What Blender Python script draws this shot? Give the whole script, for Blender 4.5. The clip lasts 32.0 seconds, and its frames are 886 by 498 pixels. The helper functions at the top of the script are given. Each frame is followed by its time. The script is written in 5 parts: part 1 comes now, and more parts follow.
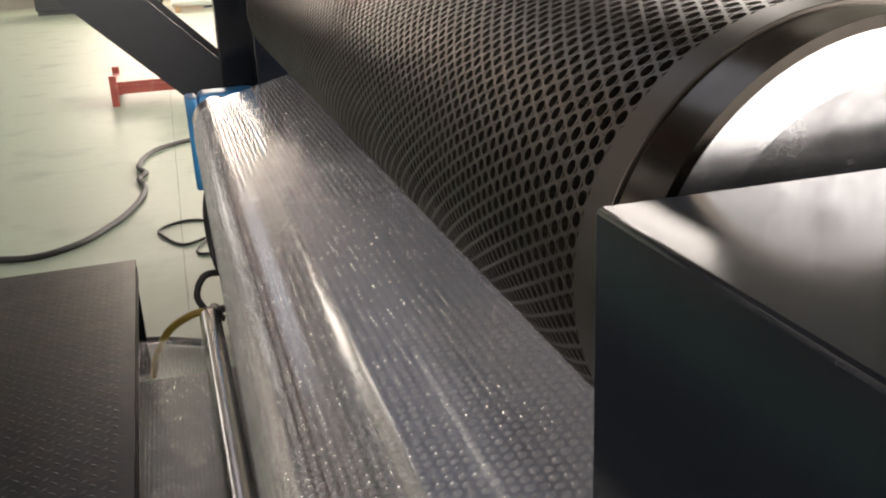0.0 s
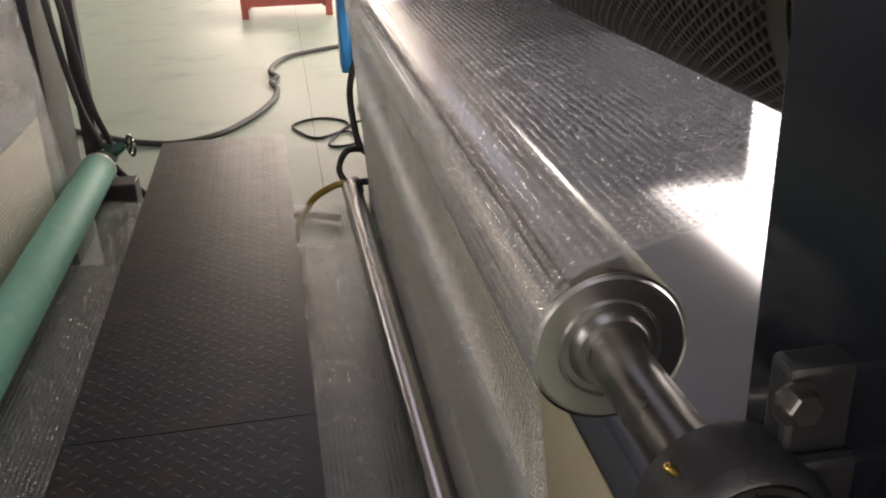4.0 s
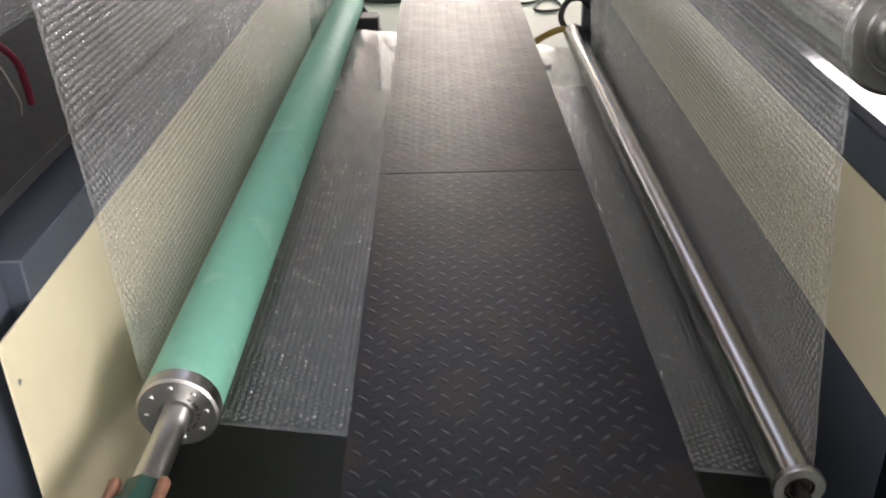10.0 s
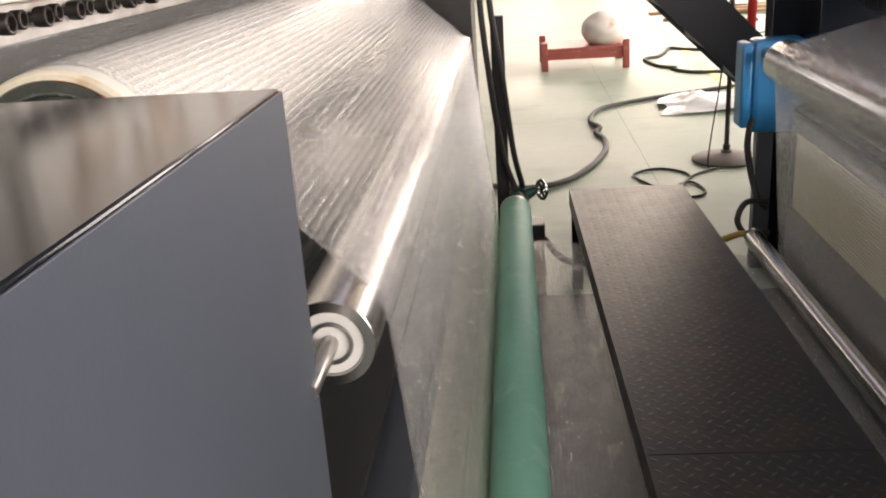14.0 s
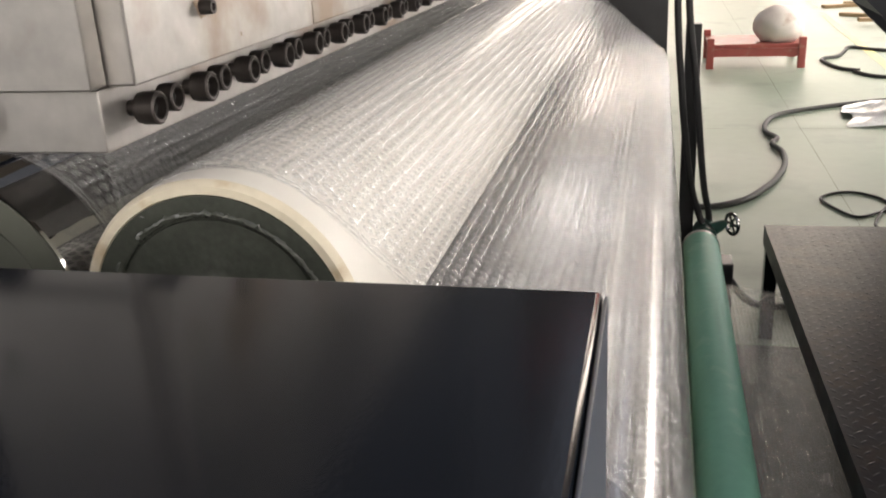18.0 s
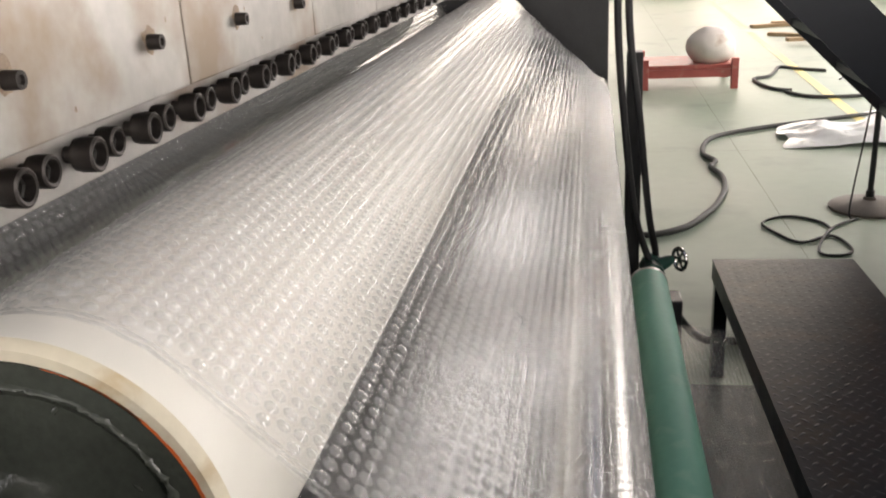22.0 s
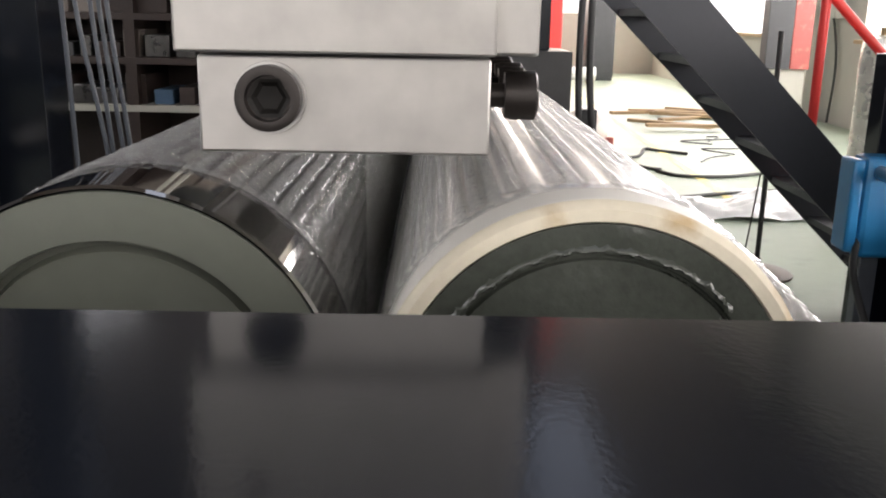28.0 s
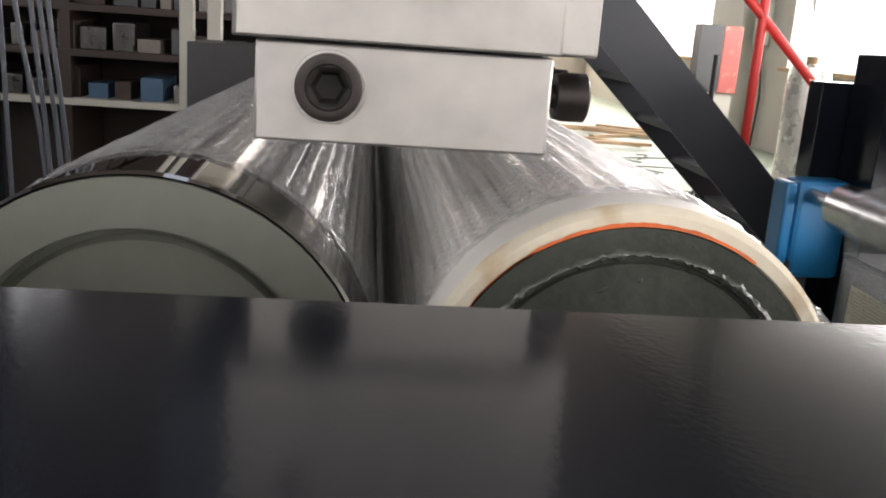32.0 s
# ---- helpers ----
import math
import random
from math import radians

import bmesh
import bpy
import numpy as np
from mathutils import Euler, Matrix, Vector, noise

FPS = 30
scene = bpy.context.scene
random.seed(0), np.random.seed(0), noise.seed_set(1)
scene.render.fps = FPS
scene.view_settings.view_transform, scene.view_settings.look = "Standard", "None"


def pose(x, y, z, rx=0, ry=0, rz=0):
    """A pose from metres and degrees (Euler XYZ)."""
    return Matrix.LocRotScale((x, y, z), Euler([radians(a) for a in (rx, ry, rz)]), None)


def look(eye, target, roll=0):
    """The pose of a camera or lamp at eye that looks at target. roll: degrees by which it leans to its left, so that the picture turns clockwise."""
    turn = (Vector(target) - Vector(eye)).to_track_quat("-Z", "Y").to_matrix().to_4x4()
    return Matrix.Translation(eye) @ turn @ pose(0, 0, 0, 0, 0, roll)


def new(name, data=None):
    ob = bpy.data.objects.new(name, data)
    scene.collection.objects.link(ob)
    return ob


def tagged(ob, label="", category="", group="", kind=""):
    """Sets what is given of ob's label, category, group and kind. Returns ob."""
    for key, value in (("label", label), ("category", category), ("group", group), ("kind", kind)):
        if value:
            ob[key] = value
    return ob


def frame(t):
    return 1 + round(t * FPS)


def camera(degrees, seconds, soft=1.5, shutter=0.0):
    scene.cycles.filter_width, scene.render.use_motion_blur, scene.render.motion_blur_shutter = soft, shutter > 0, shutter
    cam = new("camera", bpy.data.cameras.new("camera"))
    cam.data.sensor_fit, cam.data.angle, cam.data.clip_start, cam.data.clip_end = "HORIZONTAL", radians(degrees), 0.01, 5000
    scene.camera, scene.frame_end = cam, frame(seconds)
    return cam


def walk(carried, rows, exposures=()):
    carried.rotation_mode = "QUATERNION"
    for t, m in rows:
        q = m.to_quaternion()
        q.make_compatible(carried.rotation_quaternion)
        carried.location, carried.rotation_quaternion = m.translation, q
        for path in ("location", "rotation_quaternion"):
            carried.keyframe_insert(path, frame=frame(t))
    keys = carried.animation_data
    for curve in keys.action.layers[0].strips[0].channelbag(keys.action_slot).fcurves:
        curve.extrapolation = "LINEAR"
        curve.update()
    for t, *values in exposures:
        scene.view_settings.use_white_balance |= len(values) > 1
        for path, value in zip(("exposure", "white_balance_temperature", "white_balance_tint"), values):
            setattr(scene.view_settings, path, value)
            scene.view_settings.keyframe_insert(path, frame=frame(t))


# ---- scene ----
cam = camera(52.2, 32.0, soft=2.0)
PATH = [
    (0, (0.359, -0.394, 1.358), (0.87, 1.417, 0.681), -2.7),
    (0.5, (0.345, -0.471, 1.347), (0.699, 1.364, 0.633), -3.3),
    (1, (0.332, -0.497, 1.319), (0.643, 1.311, 0.522), -2.5),
    (1.5, (0.302, -0.523, 1.326), (0.609, 1.284, 0.526), -4.7),
    (2, (0.266, -0.534, 1.311), (0.627, 1.286, 0.566), -3.3),
    (2.5, (0.233, -0.555, 1.29), (0.592, 1.261, 0.532), -3.3),
    (4.5, (0.199, -0.633, 1.201), (0.407, 1.179, 0.38), -0.6),
    (5, (0.19, -0.677, 1.153), (0.279, 1.086, 0.213), 0.5),
    (5.5, (0.169, -0.718, 1.134), (0.21, 1.007, 0.122), 1.5),
    (6, (0.173, -0.757, 1.113), (0.176, 0.914, 0.015), 2.7),
    (6.5, (0.141, -0.806, 1.076), (0.226, 0.894, 0.025), 0.8),
    (7, (0.118, -0.862, 1.057), (0.19, 0.83, -0.008), -1.0),
    (7.5, (0.085, -0.893, 1.072), (0.075, 0.826, 0.049), -1.7),
    (8, (0.061, -0.904, 1.077), (0.033, 0.834, 0.089), -1.6),
    (8.5, (0.035, -0.908, 1.083), (0.003, 0.852, 0.134), -1.8),
    (9, (0.016, -0.931, 1.087), (-0.034, 0.829, 0.138), -3.3),
    (9.5, (-0.013, -0.974, 1.123), (-0.065, 0.803, 0.208), -2.0),
    (10, (-0.074, -0.979, 1.125), (-0.104, 0.781, 0.174), -1.3),
    (10.5, (-0.144, -0.992, 1.163), (-0.249, 0.796, 0.274), -6.2),
    (11, (-0.18, -1.022, 1.192), (-0.211, 0.78, 0.326), -5.7),
    (11.5, (-0.24, -1.019, 1.233), (-0.159, 0.783, 0.369), -7.3),
    (12, (-0.283, -1.034, 1.275), (-0.191, 0.771, 0.417), -7.6),
    (12.5, (-0.313, -1.047, 1.316), (-0.229, 0.76, 0.464), -7.4),
    (13, (-0.32, -1.026, 1.345), (-0.313, 0.793, 0.515), -5.2),
    (13.5, (-0.38, -0.837, 1.319), (-0.533, 1.024, 0.602), -5.0),
    (15.5, (-0.549, -0.676, 1.363), (-0.73, 1.221, 0.756), -1.6),
    (16, (-0.587, -0.619, 1.37), (-0.998, 1.266, 0.843), -1.2),
    (16.5, (-0.613, -0.541, 1.367), (-1.122, 1.321, 0.846), -1.1),
    (17, (-0.621, -0.511, 1.358), (-1.138, 1.331, 0.773), -0.3),
    (17.5, (-0.602, -0.465, 1.363), (-1.091, 1.368, 0.73), -1.5),
    (18, (-0.611, -0.41, 1.373), (-1.061, 1.412, 0.682), -3.1),
    (18.5, (-0.605, -0.353, 1.36), (-0.956, 1.459, 0.587), -4.2),
    (19, (-0.592, -0.3, 1.375), (-0.974, 1.509, 0.613), -4.9),
    (19.5, (-0.585, -0.27, 1.38), (-1.027, 1.528, 0.624), -5.1),
    (20, (-0.577, -0.231, 1.383), (-0.988, 1.574, 0.628), -5.5),
    (20.5, (-0.586, -0.218, 1.381), (-0.98, 1.597, 0.64), -4.8),
    (21, (-0.595, -0.216, 1.38), (-0.995, 1.603, 0.652), -3.9),
    (21.5, (-0.6, -0.221, 1.382), (-0.976, 1.624, 0.707), -3.7),
    (22, (-0.635, -0.22, 1.38), (-0.956, 1.641, 0.722), -3.1),
    (22.5, (-0.681, -0.221, 1.381), (-0.983, 1.643, 0.722), -3.5),
    (23, (-0.728, -0.224, 1.382), (-1.0, 1.645, 0.726), -3.4),
    (23.5, (-0.769, -0.226, 1.375), (-1.027, 1.651, 0.735), -3.7),
    (24, (-0.807, -0.237, 1.364), (-1.026, 1.639, 0.707), -3.5),
    (24.5, (-0.841, -0.257, 1.354), (-1.029, 1.632, 0.725), -4.3),
    (25, (-0.871, -0.27, 1.34), (-1.057, 1.629, 0.74), -4.4),
    (25.5, (-0.886, -0.273, 1.33), (-1.035, 1.637, 0.756), -3.8),
    (27.5, (-0.977, -0.288, 1.298), (-0.989, 1.655, 0.823), 0.6),
    (28, (-0.98, -0.286, 1.297), (-0.962, 1.65, 0.796), 1.1),
    (28.5, (-0.982, -0.283, 1.294), (-0.949, 1.653, 0.792), 1.1),
    (29, (-0.983, -0.283, 1.293), (-0.943, 1.656, 0.805), 1.5),
    (29.5, (-0.986, -0.284, 1.289), (-0.912, 1.665, 0.848), 3.0),
    (30, (-1.001, -0.287, 1.289), (-0.904, 1.665, 0.862), 4.5),
    (30.5, (-1.014, -0.285, 1.289), (-0.898, 1.663, 0.855), 4.8),
    (31, (-1.024, -0.285, 1.289), (-0.877, 1.658, 0.838), 4.7),
    (31.5, (-1.029, -0.283, 1.289), (-0.856, 1.655, 0.827), 4.3),
    (32, (-1.034, -0.281, 1.289), (-0.854, 1.654, 0.814), 4.1),
]
walk(cam, [(t, look(eye, target, roll)) for t, eye, target, roll in PATH], [(0, 0.08, 7050, 14), (2, 0.15, 7150, 17), (4.8, -0.1, 7000, 18), (5.2, -0.05, 7000, 18), (6, 1.0, 6600, 14), (7, 1.22, 6450, 13), (9.5, 0.55, 6450, 13), (12, 0.25, 6900, 17), (13.5, -0.02, 7100, 18), (16, -0.3, 6800, 13), (20, -0.45, 6800, 14), (24, -0.52, 6600, 13), (28, -0.16, 6500, 14), (32, -0.16, 6500, 14)])

# ---------------------------------------------------------------- world and lights
world = bpy.data.worlds.new("hall_sky")
scene.world = world
world.use_nodes = True
wn = world.node_tree
sky = wn.nodes.new("ShaderNodeTexSky")
sky.sky_type, sky.sun_disc = "NISHITA", False
sky.sun_elevation, sky.sun_rotation = radians(38), radians(50)
wn.nodes["Background"].inputs["Strength"].default_value = 0.12
wn.links.new(sky.outputs[0], wn.nodes["Background"].inputs["Color"])


def area_lamp(name, m, sx, sy, watts, colour=(1, 1, 1)):
    data = bpy.data.lights.new(name, "AREA")
    data.shape, data.size, data.size_y, data.energy, data.color = "RECTANGLE", sx, sy, watts, colour
    ob = new(name, data)
    ob.matrix_basis = m
    return ob


# hall: the inner faces of its walls
HX0, HX1, HY0, HY1, HZ = -7.0, 4.2, -7.0, 22.0, 6.5

# ---------------------------------------------------------------- materials


def material(name, colour, rough=0.5, metal=0.0, vary=0.15, scale=8.0, bump=0.0, bump_scale=60.0, rough_vary=0.1, coat=0.0, stretch=(1, 1, 1), spots=None, spec=0.5):
    """A principled material with two scales of variation in colour and roughness, and fine relief."""
    m = bpy.data.materials.new(name)
    m.use_nodes = True
    t = m.node_tree
    b = t.nodes["Principled BSDF"]
    b.inputs["Metallic"].default_value = metal
    b.inputs["Coat Weight"].default_value = coat
    b.inputs["Coat Roughness"].default_value = 0.15
    b.inputs["Specular IOR Level"].default_value = spec
    co = t.nodes.new("ShaderNodeTexCoord")
    mp = t.nodes.new("ShaderNodeMapping")
    mp.inputs["Scale"].default_value = stretch
    t.links.new(co.outputs["Object"], mp.inputs["Vector"])
    n1 = t.nodes.new("ShaderNodeTexNoise")
    n1.inputs["Scale"].default_value, n1.inputs["Detail"].default_value = scale, 6
    n2 = t.nodes.new("ShaderNodeTexNoise")
    n2.inputs["Scale"].default_value, n2.inputs["Detail"].default_value = scale * 9, 3
    for n in (n1, n2):
        t.links.new(mp.outputs[0], n.inputs["Vector"])
    mix = t.nodes.new("ShaderNodeMix")
    mix.data_type = "FLOAT"
    mix.inputs["Factor"].default_value = 0.35
    t.links.new(n1.outputs["Fac"], mix.inputs["A"])
    t.links.new(n2.outputs["Fac"], mix.inputs["B"])
    ramp = t.nodes.new("ShaderNodeValToRGB")
    ramp.color_ramp.elements[0].position, ramp.color_ramp.elements[1].position = 0.3, 0.7
    lo = [c * (1 - vary) for c in colour]
    hi = [min(1, c * (1 + vary)) for c in colour]
    ramp.color_ramp.elements[0].color, ramp.color_ramp.elements[1].color = (*lo, 1), (*hi, 1)
    t.links.new(mix.outputs["Result"], ramp.inputs["Fac"])
    out = ramp.outputs["Color"]
    if spots:
        colour2, amount, sscale = spots
        n3 = t.nodes.new("ShaderNodeTexNoise")
        n3.inputs["Scale"].default_value, n3.inputs["Detail"].default_value = sscale, 8
        t.links.new(mp.outputs[0], n3.inputs["Vector"])
        r3 = t.nodes.new("ShaderNodeValToRGB")
        r3.color_ramp.elements[0].position, r3.color_ramp.elements[1].position = 0.62 - amount, 0.72 - amount * 0.5
        t.links.new(n3.outputs["Fac"], r3.inputs["Fac"])
        mc = t.nodes.new("ShaderNodeMix")
        mc.data_type = "RGBA"
        t.links.new(r3.outputs["Color"], mc.inputs["Factor"])
        t.links.new(out, mc.inputs["A"])
        mc.inputs["B"].default_value = (*colour2, 1)
        out = mc.outputs["Result"]
    t.links.new(out, b.inputs["Base Color"])
    mr = t.nodes.new("ShaderNodeMapRange")
    mr.inputs["To Min"].default_value, mr.inputs["To Max"].default_value = max(0.02, rough - rough_vary), min(1, rough + rough_vary)
    t.links.new(n1.outputs["Fac"], mr.inputs["Value"])
    t.links.new(mr.outputs[0], b.inputs["Roughness"])
    if bump:
        n4 = t.nodes.new("ShaderNodeTexNoise")
        n4.inputs["Scale"].default_value, n4.inputs["Detail"].default_value = bump_scale, 4
        t.links.new(mp.outputs[0], n4.inputs["Vector"])
        bp = t.nodes.new("ShaderNodeBump")
        bp.inputs["Strength"].default_value, bp.inputs["Distance"].default_value = bump, 0.002
        t.links.new(n4.outputs["Fac"], bp.inputs["Height"])
        t.links.new(bp.outputs[0], b.inputs["Normal"])
    return m


M_FLOOR = material("green_floor_paint", (0.31, 0.37, 0.285), 0.5, vary=0.08, scale=1.2, rough_vary=0.12, bump=0.05, bump_scale=9, spots=((0.25, 0.30, 0.235), 0.06, 2.2))
M_WALL = material("hall_wall_paint", (0.46, 0.445, 0.39), 0.7, vary=0.06, scale=0.7)
# for the unseen west wall, kept dark to hold its reflections down
M_DARKWALL = material("unseen_dark_wall", (0.06, 0.06, 0.065), 0.7, vary=0.1, scale=0.7)
# unseen ceiling, kept dark so that glossy parts reflect little of it
M_CEIL = material("ceiling_sheet", (0.065, 0.052, 0.045), 0.7, vary=0.05, scale=0.5)
M_CHARCOAL = material("charcoal_enamel", (0.0085, 0.0105, 0.0155), 0.14, vary=0.12, scale=5, bump=0.022, bump_scale=420, rough_vary=0.04, spec=0.27)
M_GREYENAMEL = material("blue_grey_enamel", (0.085, 0.095, 0.115), 0.35, vary=0.1, scale=5, bump=0.1, bump_scale=240)
M_CREAM = material("cream_panel_paint", (0.66, 0.60, 0.42), 0.45, vary=0.05, scale=3)
M_CHECKER = material("black_checker_plate", (0.0095, 0.0108, 0.0145), 0.37, vary=0.5, scale=16, rough_vary=0.12, bump=0.16, bump_scale=90, spots=((0.022, 0.016, 0.013), 0.12, 11), spec=0.27)
M_LENTIL = material("rubbed_lentil_paint", (0.015, 0.017, 0.022), 0.36, vary=0.2, scale=40, rough_vary=0.03, spots=((0.05, 0.05, 0.054), 0.08, 60), spec=0.4)
M_GREEN = material("teal_rubber_sleeve", (0.19, 0.45, 0.355), 0.5, vary=0.08, scale=6, bump=0.05, bump_scale=300, spots=((0.25, 0.5, 0.40), 0.04, 14))
M_CHROME = material("polished_chrome", (0.47, 0.465, 0.46), 0.06, 1.0, vary=0.06, scale=4, rough_vary=0.03, stretch=(1, 2, 1))
M_SATIN = material("satin_ground_steel", (0.55, 0.53, 0.51), 0.25, 1.0, vary=0.06, scale=5, rough_vary=0.03)
M_STEEL = material("turned_steel", (0.48, 0.47, 0.46), 0.32, 1.0, vary=0.12, scale=9, rough_vary=0.1)
M_DIE = material("ground_die_steel", (0.42, 0.405, 0.385), 0.44, 0.95, vary=0.24, scale=6, rough_vary=0.2, bump=0.015, bump_scale=300, spots=((0.30, 0.24, 0.19), 0.06, 7))
M_SOCKET = material("near_black_socket", (0.012, 0.011, 0.010), 0.55, vary=0.3, scale=60, spec=0.2)
M_BLACKBOLT = material("black_oxide_bolt", (0.035, 0.03, 0.028), 0.42, 0.6, vary=0.25, scale=60)
M_RUBBER = material("white_silicone_rubber", (0.80, 0.775, 0.715), 0.45, vary=0.04, scale=5)
M_RUBBEREDGE = material("yellowed_rubber_edge", (0.66, 0.60, 0.47), 0.6, vary=0.10, scale=14, bump=0.3, bump_scale=90, spots=((0.45, 0.33, 0.18), 0.06, 22))
M_ENDPAINT = material("dark_grease_paint", (0.062, 0.068, 0.058), 0.20, vary=0.25, scale=22, bump=1.0, bump_scale=60, rough_vary=0.12)
M_ENDGREY = material("grey_green_end_paint", (0.125, 0.133, 0.11), 0.36, vary=0.1, scale=9, bump=0.2, bump_scale=80)
M_DISC = material("smeared_polished_steel", (0.42, 0.43, 0.45), 0.26, 1.0, vary=0.3, scale=14, rough_vary=0.14, spots=((0.25, 0.25, 0.27), 0.08, 18))
M_DRUM = material("perforated_drum_steel", (0.07, 0.063, 0.057), 0.42, 1.0, vary=0.14, scale=7, rough_vary=0.1)
M_DARKRING = material("dark_polished_steel", (0.09, 0.08, 0.07), 0.2, 1.0, vary=0.3, scale=12)
# near-black colour that stands for the shade inside the drum holes
M_HOLESHADE = material("hole_shade", (0.012, 0.011, 0.01), 0.6)
M_BLACK = material("black_rubber", (0.02, 0.02, 0.021), 0.5, vary=0.2, scale=20)
M_RED = material("red_paint", (0.38, 0.085, 0.07), 0.45, vary=0.15, scale=9, spots=((0.42, 0.2, 0.16), 0.05, 12))
M_REDKNOB = material("red_button_plastic", (0.36, 0.016, 0.022), 0.33, vary=0.08, scale=20)
M_REDBRIGHT = material("bright_red_paint", (0.78, 0.045, 0.04), 0.4, vary=0.06, scale=6)
M_BLUE = material("blue_enamel", (0.02, 0.20, 0.45), 0.32, vary=0.08, scale=5)
M_BRASS = material("brass", (0.72, 0.48, 0.14), 0.25, 1.0, vary=0.1, scale=30)
M_WHITE = material("white_plastic", (0.82, 0.82, 0.80), 0.45, vary=0.04, scale=6)
M_ORANGE = material("orange_paint", (0.62, 0.13, 0.03), 0.55, vary=0.25, scale=60)
M_CASTBLACK = material("black_cast_iron", (0.02, 0.02, 0.022), 0.38, vary=0.2, scale=30, bump=0.3, bump_scale=180)
M_STEELDARK = material("dark_oily_steel", (0.14, 0.135, 0.13), 0.3, 0.9, vary=0.2, scale=30)
M_DARKRED = material("dark_red_tape", (0.075, 0.005, 0.014), 0.4, vary=0.2, scale=40)
M_LEVER = material("red_lever_plastic", (0.80, 0.10, 0.045), 0.45, vary=0.06, scale=30)
M_BRAID = material("steel_braid", (0.72, 0.68, 0.56), 0.4, 0.35, vary=0.35, scale=90, bump=0.8, bump_scale=260)
M_DARKGREEN = material("dark_green_cast", (0.012, 0.06, 0.045), 0.4, vary=0.2, scale=30)
M_YELLOWHOSE = material("yellow_hose_rubber", (0.42, 0.30, 0.06), 0.4, vary=0.2, scale=14)
M_CABLE = material("dusty_black_cable", (0.055, 0.055, 0.052), 0.6, vary=0.25, scale=12)
M_DUSTYIRON = material("dusty_iron", (0.17, 0.145, 0.125), 0.6, vary=0.2, scale=14, bump=0.2, bump_scale=60)
M_WHITEFILM = material("white_plastic_film", (0.86, 0.87, 0.86), 0.3, vary=0.03, scale=8)
M_SACK = material("white_sack", (0.78, 0.72, 0.66), 0.45, vary=0.08, scale=7, spots=((0.35, 0.2, 0.12), 0.03, 4))
M_WOOD = material("raw_timber", (0.42, 0.29, 0.16), 0.7, vary=0.25, scale=6, stretch=(1, 8, 8))
M_DARKCAB = material("dark_machine_paint", (0.05, 0.052, 0.055), 0.45, vary=0.15, scale=5)
M_RACK = material("dark_brown_rack", (0.035, 0.022, 0.018), 0.6, vary=0.3, scale=8)
M_BLUEDULL = material("dull_blue_plastic", (0.05, 0.10, 0.17), 0.5, vary=0.2, scale=9)
M_LIGHTGREY = material("slate_blue_enamel", (0.085, 0.09, 0.12), 0.08, vary=0.06, scale=6, rough_vary=0.03)
M_SLATE = material("satin_slate_enamel", (0.060, 0.070, 0.094), 0.42, vary=0.06, scale=4, bump=0.04, bump_scale=300, rough_vary=0.06)
M_SLATEDARK = material("dark_slate_paint", (0.038, 0.041, 0.05), 0.45, vary=0.1, scale=4)
# dark green that stands for shaded floor
M_FLOORSHADE = material("floor_shade_green", (0.0125, 0.0165, 0.0125), 0.42, vary=0.3, scale=4, rough_vary=0.12)
M_STAIN = material("burnt_brown_stain", (0.24, 0.18, 0.13), 0.6, 0.2, vary=0.4, scale=90)
M_RUST = material("rusty_brown_iron", (0.22, 0.11, 0.07), 0.6, 0.2, vary=0.3, scale=60)
M_JOINT = material("dirty_floor_joint", (0.23, 0.265, 0.20), 0.7, vary=0.3, scale=12)
M_FOIL = material("silver_foil", (0.80, 0.78, 0.72), 0.28, 0.6, vary=0.12, scale=10, bump=0.4, bump_scale=14)
M_YELLOW = material("yellow_line_paint", (0.72, 0.62, 0.22), 0.5, vary=0.2, scale=6)


